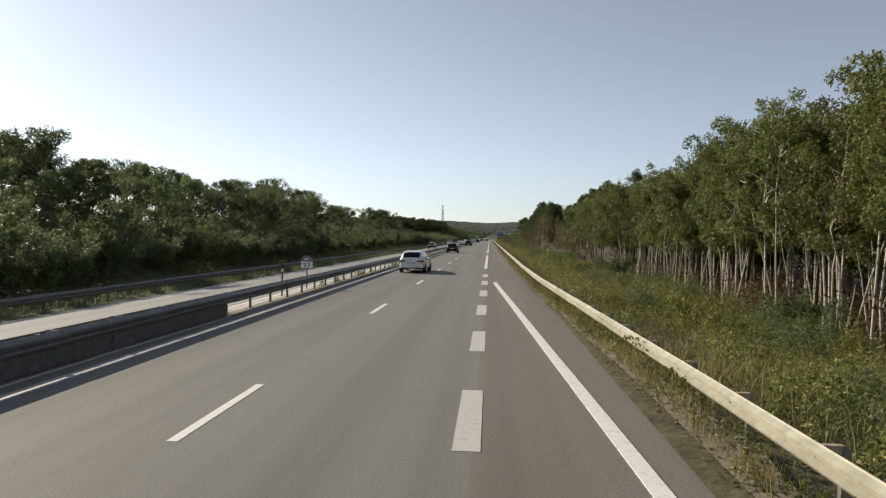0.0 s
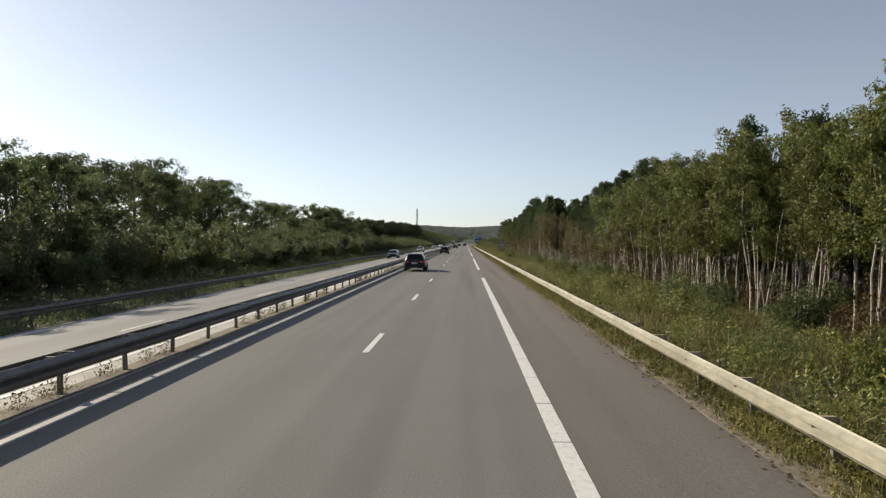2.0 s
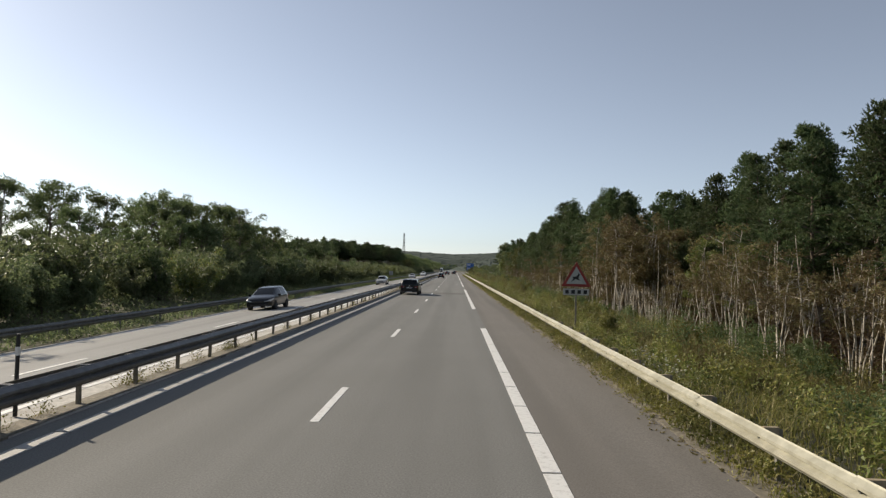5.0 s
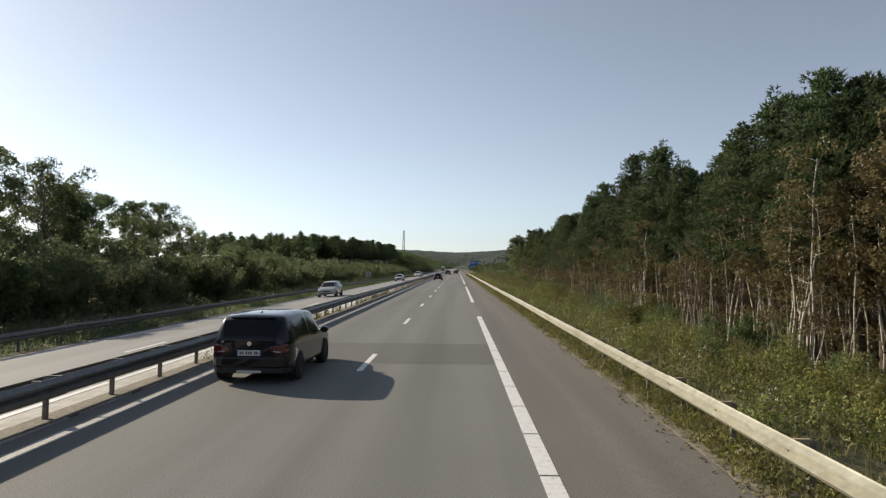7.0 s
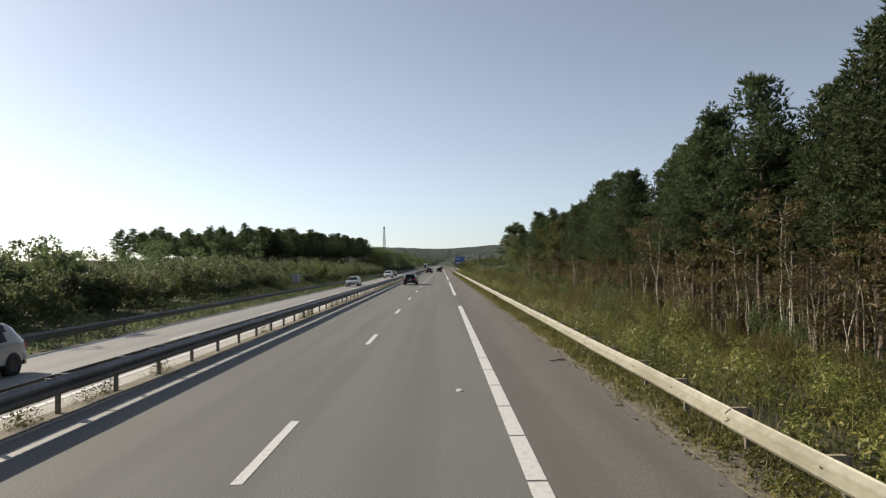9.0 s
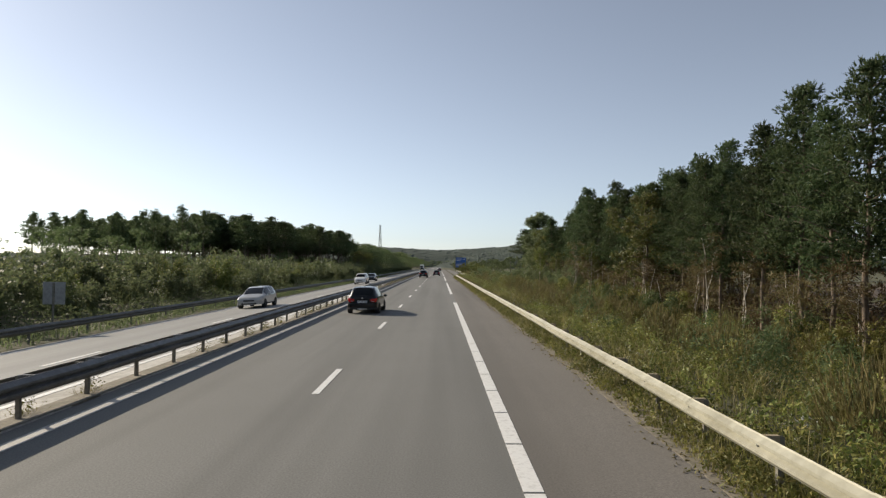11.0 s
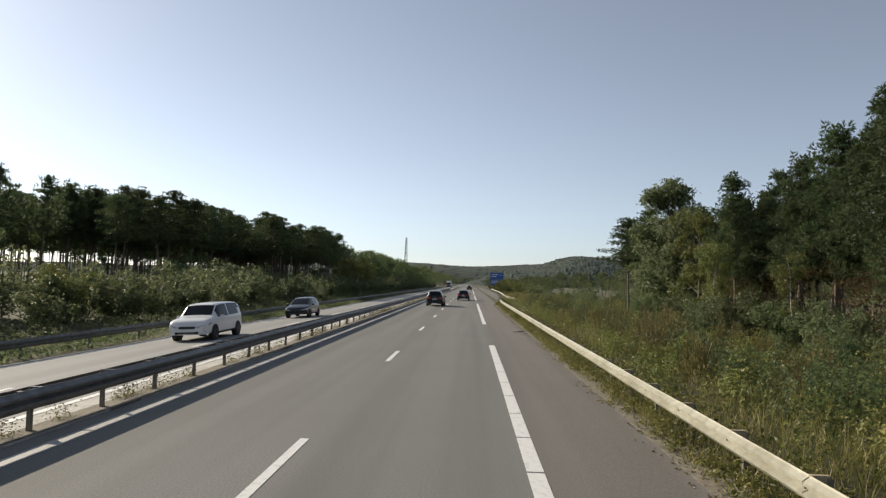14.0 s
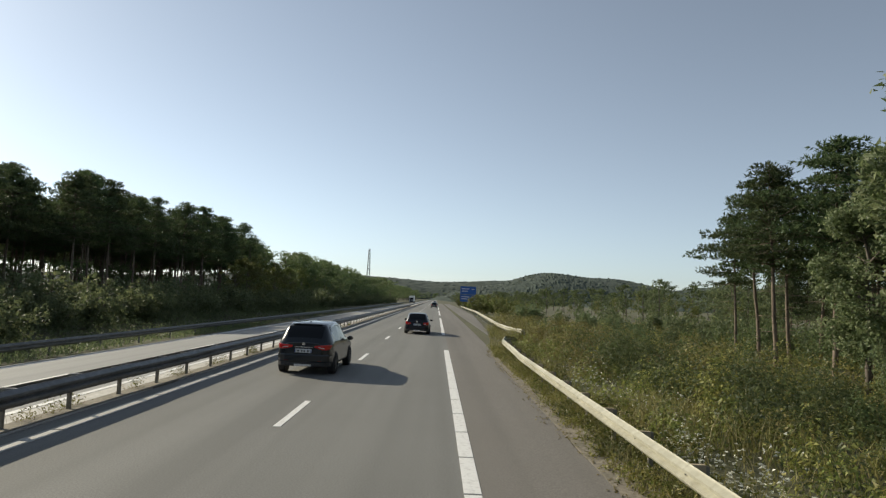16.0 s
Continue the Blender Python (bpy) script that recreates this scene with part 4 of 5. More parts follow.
def herbs():
    """Leafy weeds that fill the grass."""
    holder = thing("herb_cover", "low leafy weeds mixed into the verge grass", "weeds", kind="stuff")
    n = 105000
    x = 5.8 + 17.0 * rng.uniform(0, 1, n) ** 1.7
    y = rng.uniform(-6, 425, n)
    ok = (x > shoulder_edge(y) + 0.1) & (rng.uniform(0, 1, n) < 0.6 + 0.4 * noise2(x, y, 0.8))
    xe, ye = rng.uniform(5.85, 7.0, 46000), rng.uniform(-6, 398, 46000)
    thick = xe > shoulder_edge(ye) + 0.08
    x, y = np.concatenate([x[ok], xe[thick]]), np.concatenate([y[ok], ye[thick]])
    top = np.interp(x, [5.8, 5.9, 6.05, 6.5, 8.0, 16.0], [0.08, 0.24, 0.32, 0.44, 0.5, 0.55]) * (1 + 0.5 * noise2(x, y, 0.6) + 0.25 * noise2(x, y, 2.3))
    z = ground_z(x, y) + np.maximum(top, 0.05) * rng.uniform(0.1, 1.0, len(x)) ** 0.7
    v, f = leaves(np.stack([x, y, z], 1), 0.078, 0.25, None, 0.5, 3)
    half = rng.permutation(len(f))
    cut = int(len(f) * 0.62)
    for name, pick, mat in (("green_leaves", half[:cut], HERB_LEAF), ("yellow_leaves", half[cut:], GRASS)):
        piece(name, mesh_from(name, v.reshape(-1, 3, 3)[pick].reshape(-1, 3), np.arange(len(pick) * 3).reshape(-1, 3), mat), holder)


HERB_LEAF = m_leaf("herb_leaves", [(0.0, (0.08, 0.104, 0.026)), (0.5, (0.172, 0.196, 0.048)), (0.85, (0.27, 0.262, 0.078)), (1.0, (0.38, 0.31, 0.12))], 0.36, patchy=(0.29, 0.29, 0.074))
verge_grass()
herbs()
mounds("bramble", "low green brambles and nettles in the grass", "undergrowth", 850, lambda n: 7.8 + 14.5 * rng.uniform(0, 1, n) ** 0.9, -5, 425, 0.75, 1.0, 130, 0.085, VERGE_LEAF)
mounds("broom_bush", "dull olive broom and bramble bushes", "undergrowth", 170, lambda n: 9.4 + 12.0 * rng.uniform(0, 1, n) ** 0.9, -5, 425, 0.95, 1.7, 520, 0.085, VERGE_LEAF)
mounds("broom_tuft", "faded brown broom tufts on the slope", "undergrowth", 190, lambda n: 9.2 + 11.5 * rng.uniform(0, 1, n), 225, 372, 0.8, 1.7, 330, 0.26, BROOM_STALK, brush=True)
mounds("heath", "low brown heath plants on the slope", "undergrowth", 260, lambda n: 9.5 + 12.0 * rng.uniform(0, 1, n), 30, 225, 0.65, 0.95, 190, 0.2, BROOM_STALK, brush=True)
mounds("tall_weeds", "lush leafy green weeds behind the barrier", "weeds", 620, lambda n: 7.1 + 5.0 * rng.uniform(0, 1, n) ** 1.2, -5, 400, 0.48, 0.95, 120, 0.075, HERB_LEAF)
mounds("slope_bush", "dark green rounded bushes on the slope", "undergrowth", 150, lambda n: 9.8 + 11.5 * rng.uniform(0, 1, n), -5, 425, 1.0, 2.0, 560, 0.085, OAK_LEAF)
mounds("meadow_bush", "olive bushes and tall weeds in the clearing", "undergrowth", 170, lambda n: rng.uniform(9.5, 22, n), 318, 400, 0.95, 1.4, 170, 0.09, OAK_LEAF)
mounds("slope_bush", "dark green rounded bushes in the clearing", "undergrowth", 26, lambda n: rng.uniform(9.5, 14.5, n), 380, 398, 1.0, 1.7, 520, 0.085, OAK_LEAF)
mounds("inner_thicket", "dark undergrowth beneath the tall pines", "undergrowth", 110, lambda n: rng.uniform(28, 43, n), 396, 426, 1.6, 3.4, 110, 0.2, OAK_LEAF)
mounds("bracken", "yellowing bracken in the grass", "undergrowth", 680, lambda n: 8.0 + 14.0 * rng.uniform(0, 1, n) ** 0.7, -5, 425, 0.7, 0.9, 80, 0.09, GRASS)
mounds("thicket", "brown thicket of twigs and ferns inside the forest", "undergrowth", 900, lambda n: rng.uniform(24.5, 37, n), -8, 345, 1.4, 2.6, 75, 0.20, SCRUB_LEAF)
mounds("edge_thicket", "withered bracken and twigs between the stems", "undergrowth", 640, lambda n: rng.uniform(22.8, 28.0, n), -8, 345, 1.15, 3.4, 120, 0.15, BROWN_LEAF)
mounds("inner_thicket", "dense brown undergrowth deep inside the forest", "undergrowth", 280, lambda n: rng.uniform(31, 38, n), -10, 345, 2.2, 4.2, 70, 0.30, SCRUB_LEAF)
mounds("forest_fringe", "leafy bushes along the forest edge", "undergrowth", 360, lambda n: rng.uniform(20.5, 25.0, n), -8, 392, 0.9, 1.3, 110, 0.12, VERGE_LEAF)
mounds("reed_bed", "tall yellow-green weeds in the clearing", "undergrowth", 420, lambda n: rng.uniform(10.5, 42, n), 385, 470, 1.2, 1.3, 80, 0.16, GRASS)
mounds("reed_bed", "tall yellow-green weeds behind the barrier", "undergrowth", 110, lambda n: rng.uniform(8.6, 17, n), 387, 425, 0.95, 1.5, 260, 0.09, GRASS)
mounds("edge_weeds", "small weeds creeping over the edge of the shoulder", "weeds", 2600, lambda n: rng.uniform(5.72, 6.5, n), -5, 400, 0.24, 0.22, 30, 0.05, VERGE_LEAF)
mounds("flowers", "white flower heads on the verge", "flowers", 60, lambda n: 7.4 + rng.uniform(0, 2.6, n), 40, 390, 0.45, 0.75, 26, 0.06, FLOWER, 0.8)
mounds("blossom_strip", "pale white-flowering plants behind the barrier", "flowers", 26, lambda n: 8.2 + rng.uniform(0, 1.7, n), 85, 101, 0.55, 0.6, 36, 0.065, FLOWER, 0.8)
mounds("low_flowers", "small white flowers close behind the barrier", "flowers", 16, lambda n: rng.uniform(6.85, 7.7, n), 371, 376.5, 0.4, 0.5, 30, 0.05, FLOWER, 0.8)
mounds("low_flowers", "white blossom beside the barrier", "flowers", 9, lambda n: 7.1 + rng.uniform(0, 1.6, n), 374, 386, 0.6, 0.85, 26, 0.06, FLOWER, 0.8)


def verge_litter():
    """Soil and dead stalks along the ragged edge of the asphalt."""
    holder = thing("verge_litter", "dead leaves, twigs and grit along the asphalt edge", "litter", kind="stuff")
    n = 6500
    y = rng.uniform(-8, 398, n)
    x = shoulder_edge(y) + rng.normal(0.02, 0.14, n) + 0.12 * np.sin(y * 0.9) * np.sin(y * 0.23)
    v, f = leaves(np.stack([x, y, np.maximum(ground_z(x, y), -0.012) + 0.012], 1), 0.055, 0.9)
    piece("scraps", mesh_from("scraps", v, f, GRASS_DRY), holder)
    n = 1800
    y = rng.uniform(-8, 398, n)
    x = shoulder_edge(y) + rng.normal(0.10, 0.13, n)
    v, f = leaves(np.stack([x, y, np.maximum(ground_z(x, y), -0.012) + 0.012], 1), 0.03, 0.9)
    piece("clods", mesh_from("clods", v, f, DIRT), holder)


verge_litter()
dirt = tagged(strip("verge_dirt", lambda y: shoulder_edge(y) - 0.02, lambda y: shoulder_edge(y) + 0.55, -100, 398, -0.004, 0.012, DIRT, wobble=0.09, step=0.5), "bare soil and grit along the asphalt edge", "verge", kind="structure")


def median_weeds():
    holder = thing("median_weeds", "dry weeds growing under the median barrier", "weeds", kind="stuff")
    centre = rng.uniform(-10, 420, 260)
    k = rng.integers(0, 260, 24000)
    y = centre[k] + rng.normal(0, 0.17, len(k))
    x = -4.48 + rng.normal(0, 0.1, len(k))
    n = len(x)
    h = rng.uniform(0.02, 0.26, n)
    blades(x, y, h + 0.19, np.full(n, 0.012), GRASS_DRY, "stalks", holder, 0.5)
    k = rng.integers(0, 260, 20000)
    px, py = -4.45 + rng.normal(0, 0.08, len(k)), centre[k] + rng.normal(0, 0.16, len(k))
    v, f = leaves(np.stack([px, py, 0.02 + 0.24 * rng.uniform(0, 1, len(k)) ** 1.3], 1), 0.04, 0.3)
    piece("tufts", mesh_from("tufts", v, f, VERGE_LEAF), holder)
    ly = rng.uniform(-10, 430, 24000)
    ly = ly[rng.uniform(0, 1, len(ly)) < 0.6 + 0.6 * noise2(ly * 0, ly, 0.35)]
    lx = rng.uniform(-13.4, -12.56, len(ly))
    v, f = leaves(np.stack([lx, ly, ground_z(lx, ly) + rng.uniform(0.02, 0.3, len(ly))], 1), 0.1, 0.2)
    piece("low_leaves", mesh_from("low_leaves", v, f, HEDGE_LEAF), holder)
    ly = rng.uniform(-10, 480, 70000)
    lx = -13.2 - 8.0 * rng.uniform(0, 1, len(ly)) ** 0.8
    tall = np.interp(lx, [-19, -15, -13.2], [1.2, 0.8, 0.3]) * (0.75 + 0.5 * noise2(lx, ly, 0.5))
    v, f = leaves(np.stack([lx, ly, ground_z(lx, ly) + np.maximum(tall, 0.1) * rng.uniform(0, 1, len(ly))], 1), 0.14, 0.2)
    piece("tall_leaves", mesh_from("tall_leaves", v, f, HEDGE_LEAF), holder)
    verge = rng.uniform(-10, 420, 26000)
    xx = rng.uniform(-16.0, -12.7, len(verge))
    blades(xx, verge, rng.uniform(0.12, 0.4, len(verge)), np.full(len(verge), 0.04), HEDGE_LEAF, "verge_blades", holder, 0.4)


median_weeds()


# ---- distance ----
def hill(name, cx, cy, rx, ry, h, seed, label):
    nx, ny = 260, 64
    u, v = np.meshgrid(np.linspace(-1, 1, nx), np.linspace(-1, 1, ny))
    x, y = cx + u * rx, cy + v * ry
    shape = np.clip(1 - u ** 2, 0, 1) ** 0.8 * np.clip(1 - v ** 2, 0, 1) ** 0.7
    z = h * shape * (1 + 0.14 * np.sin(u * 5 + seed) + 0.06 * np.sin(u * 13 + seed * 2))
    g = np.random.default_rng(seed)
    z += np.abs(g.normal(0, 1, z.shape)) * 1.1 * np.clip(shape * 6, 0, 1) - 3
    x = x + g.normal(0, 1.6, x.shape)
    i = np.arange(x.size).reshape(x.shape)
    q = np.stack([i[:-1, :-1], i[:-1, 1:], i[1:, 1:], i[1:, :-1]], -1).reshape(-1, 4)
    tagged(piece(name, mesh_from(name, np.stack([x, y, z], -1), q, FAR_WOODS)), label, "hill", kind="structure")


FAR_WOODS = m_speckled("far_canopy", (0.028, 0.044, 0.034), (0.05, 0.07, 0.05), 0.12, 0.95, 0.0, 0.2, dirt=(0.036, 0.052, 0.04))
hill("backdrop", 315, 1620, 330, 230, 58, 3, "wooded hill in the distance")
hill("backdrop", -40, 2300, 900, 300, 68, 5, "low wooded ridge behind the motorway")
hill("backdrop", 620, 1500, 420, 260, 42, 9, "wooded slopes in the distance")
hill("backdrop", -900, 1900, 600, 300, 30, 11, "far low wooded ridge")


# ---- signs, markers, mast ----
GREY_METAL = m_speckled("sign_back", (0.30, 0.31, 0.31), (0.42, 0.43, 0.43), 8.0, 0.5, 0.4, 0.03)
WHITE_SHEET = m_speckled("white_sheeting", (0.62, 0.62, 0.6), (0.74, 0.74, 0.72), 5.0, 0.5, 0.0, 0.02)
BLUE_SHEET = m_speckled("blue_sheeting", (0.015, 0.08, 0.30), (0.025, 0.11, 0.38), 3.0, 0.5, 0.0, 0.02)
# the deer sign is backlit: its shade is put into these two darker colours
SHADED_WHITE = m_speckled("shaded_white_sheeting", (0.34, 0.35, 0.33), (0.46, 0.46, 0.44), 5.0, 0.6, 0.0, 0.02)
SHADED_RED = m_speckled("shaded_red_sheeting", (0.20, 0.022, 0.018), (0.27, 0.03, 0.024), 6.0, 0.6, 0.0, 0.02)
BLACK_SHEET = m_plain("black_sheeting", (0.015, 0.015, 0.016), 0.6)
WOOD_STAKE = m_speckled("grey_wood", (0.26, 0.22, 0.17), (0.42, 0.37, 0.29), 9.0, 0.9, 0.0, 0.3)


def flat_shape(points, y, thick, bm=None):
    bm = bm or bmesh.new()
    front = [bm.verts.new((x, y, z)) for x, z in points]
    back = [bm.verts.new((x, y + thick, z)) for x, z in points]
    bm.faces.new(front)
    bm.faces.new(back[::-1])
    for i in range(len(points)):
        j = (i + 1) % len(points)
        bm.faces.new((front[j], front[i], back[i], back[j]))
    return bm


def km_marker():
    s = thing("kilometre_marker", "small white kilometre marker sign on a post in the median", "road sign", at=pose(-4.9, 22.4, -0.05))
    part("pole", bm_box(0.06, 0.05, 1.1, (0, 0.03, 0.55), 0.004), STEEL_POST, s)
    part("panel", flat_shape([(-0.28, 0.95), (0.28, 0.95), (0.28, 1.30), (-0.28, 1.30)], 0, 0.02), WHITE_SHEET, s)
    part("cap_panel", flat_shape([(-0.28, 1.31), (0.28, 1.31), (0.25, 1.46), (0.12, 1.58), (-0.12, 1.58), (-0.25, 1.46)], 0, 0.02), STEEL_GREY, s, "grey rounded top panel")
    part("border", bm_box(0.60, 0.012, 0.03, (0, -0.002, 0.955)), BLACK_SHEET, s)
    for x, w in ((-0.09, 0.05), (0.03, 0.09)):
        part("mark", bm_box(w, 0.006, 0.09, (x, -0.004, 1.42)), WHITE_SHEET, s)
    text = bpy.data.curves.new("number", "FONT")
    text.body, text.size, text.extrude, text.align_x = "97", 0.36, 0.003, "CENTER"
    text.materials.append(BLACK_SHEET)
    piece("number", text, s, "black digits", pose(0, -0.006, 1.0, 90))


def delineator(x, y, z=0.0):
    s = thing("delineator", "thin dark marker post with a pale band in the median", "marker post", at=pose(x, y, z))
    part("post", bm_rod((0, 0, 0), (0, 0, 1.35), 0.035, 0.03), BLACK_SHEET, s)
    part("band", bm_rod((0, 0, 1.0), (0, 0, 1.14), 0.039, 0.039), WHITE_SHEET, s, "pale reflective band")


def deer_sign():
    s = thing("warning_sign", "triangular red-bordered wild animal warning sign on a post", "road sign", at=pose(7.9, 136.5, float(ground_z(7.9, 136.5)), 0, 0, -4))
    part("pole", bm_box(0.08, 0.06, 3.0, (0, 0.05, 1.5), 0.006), STEEL_POST, s)
    part("border", flat_shape([(-0.68, 2.05), (0.68, 2.05), (0.0, 3.22)], 0.0, 0.02), SHADED_RED, s, "red triangular border")
    part("panel", flat_shape([(-0.47, 2.17), (0.47, 2.17), (0.0, 2.98)], -0.006, 0.005), SHADED_WHITE, s, "white triangular face")
    deer = [(-0.24, 2.26), (-0.14, 2.42), (-0.20, 2.50), (-0.02, 2.52), (0.08, 2.60), (0.05, 2.72), (0.11, 2.66), (0.19, 2.62), (0.12, 2.54), (0.10, 2.42), (0.22, 2.34), (0.08, 2.36), (-0.04, 2.40), (-0.08, 2.36)]
    part("pictogram", flat_shape(deer, -0.011, 0.004), BLACK_SHEET, s, "black animal silhouette")
    part("plate", bm_box(1.2, 0.02, 0.30, (0, 0.0, 1.80)), SHADED_WHITE, s, "white plate below the triangle")
    for k in range(4):
        part("bar", bm_box(0.16, 0.006, 0.17, (-0.42 + 0.28 * k, -0.013, 1.80)), BLACK_SHEET, s)


def direction_sign():
    s = thing("direction_sign", "large blue motorway direction sign on two posts", "road sign", at=pose(13.4, 579, -0.2))
    for x in (-1.8, 1.8):
        part("pole", bm_box(0.18, 0.18, 7.0, (x, 0.15, 3.5)), STEEL_POST, s)
    for z0, z1 in ((2.2, 4.5), (4.65, 7.3)):
        panel = part("panel", bm_box(5.3, 0.06, z1 - z0, (0, 0, (z0 + z1) / 2)), BLUE_SHEET, s)
        for x, w, z in ((-0.9, 2.6, 0.70), (-1.2, 2.0, 0.40), (1.6, 1.0, 0.66)):
            part("bar", bm_box(w, 0.02, 0.24, (x, -0.04, z0 + (z1 - z0) * z)), WHITE_SHEET, panel)


def sign_back():
    s = thing("sign_back", "back of a small grey square sign among the shrubs", "road sign", at=pose(-14.8, 276, -0.3))
    part("panel", bm_box(1.0, 0.03, 1.0, (0, 0, 1.45), 0.008), GREY_METAL, s)
    part("pole", bm_box(0.08, 0.05, 1.9, (0, -0.04, 0.95)), STEEL_POST, s)


def stake(x, y, h):
    s = thing("wooden_stake", "weathered grey wooden fence stake in the long grass", "stake", "stakes in the grass", at=pose(x, y, float(ground_z(x, y)), rnd.uniform(-4, 4), rnd.uniform(-4, 4)))
    part("stake", bm_rod((0, 0, -0.2), (0, 0, h), 0.05, 0.04, 7), WOOD_STAKE, s)


def mast():
    s = thing("lattice_mast", "tall thin grey lattice mast beyond the woods", "mast", at=pose(-82, 1144, 0, 0, 0, 20))
    h, levels = 60.0, 13
    half = lambda t: 2.6 * (1 - t) + 0.75 * t
    for sx, sy in ((-1, -1), (1, -1), (1, 1), (-1, 1)):
        part("leg", bm_rod((sx * half(0), sy * half(0), -1), (sx * half(1), sy * half(1), h), 0.22, 0.16, 5), STEEL_DARK, s)
    for k in range(levels):
        t0, t1 = k / levels, (k + 1) / levels
        a, b = half(t0), half(t1)
        bm = bmesh.new()
        ring = ((-1, -1), (1, -1), (1, 1), (-1, 1))
        for (ax, ay), (bx, by) in zip(ring, ring[1:] + ring[:1]):
            bm_rod((ax * a, ay * a, h * t0), (bx * b, by * b, h * t1), 0.11, None, 4, bm)
            bm_rod((bx * a, by * a, h * t0), (ax * b, ay * b, h * t1), 0.11, None, 4, bm)
        part("bracing", bm, STEEL_DARK, s)


def scrap(name, label, x, y, sx, sy, sz, mat, turn):
    s = thing(name, label, "litter", at=pose(x, y, 0.0, 0, 0, turn))
    bm = bm_box(sx, sy, sz, (0, 0, sz / 2 - 0.002))
    bmesh.ops.subdivide_edges(bm, edges=bm.edges[:], cuts=4, use_grid_fill=True)
    for v in bm.verts:
        v.co.x += 0.012 * math.sin(v.co.y * 25)
        v.co.z += 0.35 * sz * (v.co.z > 0.01) * math.sin(v.co.y * 14 + v.co.x * 20)
    part("strip", bm, mat, s)


scrap("tyre_scrap", "torn black strip of tyre rubber on the hard shoulder", 5.1, 352.1, 0.08, 0.42, 0.03, BLACK_SHEET, -62)
scrap("tyre_scrap", "torn black strip of tyre rubber on the hard shoulder", 5.38, 352.6, 0.07, 0.38, 0.03, BLACK_SHEET, -55)
scrap("broken_stick", "pale broken stick lying on the hard shoulder", 5.66, 82.4, 0.05, 0.62, 0.035, WOOD_STAKE, -66)
scrap("broken_stick", "thin dark twig lying on the edge of the shoulder", 5.42, 217.2, 0.03, 0.5, 0.025, OAK_BARK, -58)
scrap("broken_stick", "thin dark twig lying on the edge of the shoulder", 5.6, 94.9, 0.03, 0.45, 0.025, OAK_BARK, -40)
# white piece placed for a pale fleck of unknown nature
scrap("white_scrap", "small wavy white scrap on the asphalt", 2.74, 213.3, 0.09, 0.14, 0.03, WHITE_SHEET, 30)
km_marker()
delineator(-4.9, 18.8, -0.05)
delineator(-4.92, 117.0, -0.05)
deer_sign()
direction_sign()
sign_back()
mast()
for x, y, h in ((12.6, 368.0, 1.1), (13.2, 366.0, 1.15), (13.6, 364.8, 1.2), (16.2, 359.0, 1.2), (12.8, 231.0, 1.2), (16.8, 233.0, 1.1), (19.0, 380.0, 1.4), (17.5, 382.0, 1.3)):
    stake(x, y, h)


# ---- vehicles ----
GLASS_DARK = m_plain("tinted_glass", (0.010, 0.012, 0.014), 0.08, 0.0, 0.0)
GLASS_DARK.node_tree.nodes["Principled BSDF"].inputs["Specular IOR Level"].default_value = 0.22
RUBBER = m_speckled("tyre_rubber", (0.018, 0.018, 0.018), (0.035, 0.034, 0.033), 20.0, 0.85, 0.0, 0.1)
TRIM = m_speckled("black_plastic", (0.016, 0.016, 0.017), (0.03, 0.03, 0.03), 15.0, 0.6, 0.0, 0.05)
ALLOY = m_speckled("alloy", (0.5, 0.5, 0.5), (0.64, 0.64, 0.64), 12.0, 0.4, 0.5, 0.02)
CHROME = m_plain("chrome", (0.75, 0.75, 0.76), 0.12, 1.0)
LAMP_RED = m_plain("red_lens", (0.48, 0.016, 0.016), 0.15, 0.0, 0.6)
LAMP_DARK = m_plain("smoked_red_lens", (0.09, 0.010, 0.012), 0.12, 0.0, 0.8)
LAMP_CLEAR = m_plain("clear_lens", (0.55, 0.57, 0.6), 0.1, 0.3, 0.6)
PLATE = m_plain("number_plate_white", (0.62, 0.63, 0.64), 0.4)
PLATE_BLUE = m_plain("number_plate_blue", (0.02, 0.06, 0.3), 0.4)
INK = m_plain("plate_ink", (0.03, 0.03, 0.035), 0.5)
WHITE_PAINT = m_carpaint("white_paint", (0.72, 0.72, 0.71), 0.3)
BLACK_PAINT = m_carpaint("black_paint", (0.005, 0.006, 0.008), 0.28)
NAVY_PAINT = m_carpaint("blue_black_paint", (0.005, 0.007, 0.015), 0.28)
GREY_PAINT = m_carpaint("dark_grey_paint", (0.012, 0.016, 0.02), 0.3)
SILVER_PAINT = m_carpaint("silver_paint", (0.36, 0.36, 0.35), 0.3)

# y, underside, waistline, top, half width, half width at the top; for a car 4.4 x 1.84 x 1.65
SUV = [(0.0, .46, .93, .99, .60, .50), (.04, .38, .98, 1.06, .74, .57), (.13, .33, 1.02, 1.20, .84, .63), (.32, .29, 1.05, 1.46, .895, .64), (.48, .27, 1.06, 1.585, .92, .635), (.8, .26, 1.05, 1.63, .92, .63),
       (1.6, .24, 1.03, 1.65, .92, .64), (2.3, .24, 1.0, 1.63, .92, .63), (2.65, .24, .99, 1.57, .92, .62), (3.1, .24, .98, 1.28, .92, .67), (3.42, .25, .97, 1.04, .91, .72), (3.9, .27, .90, .96, .90, .68), (4.22, .32, .80, .85, .84, .60), (4.36, .38, .70, .74, .77, .54), (4.4, .44, .62, .65, .70, .5)]
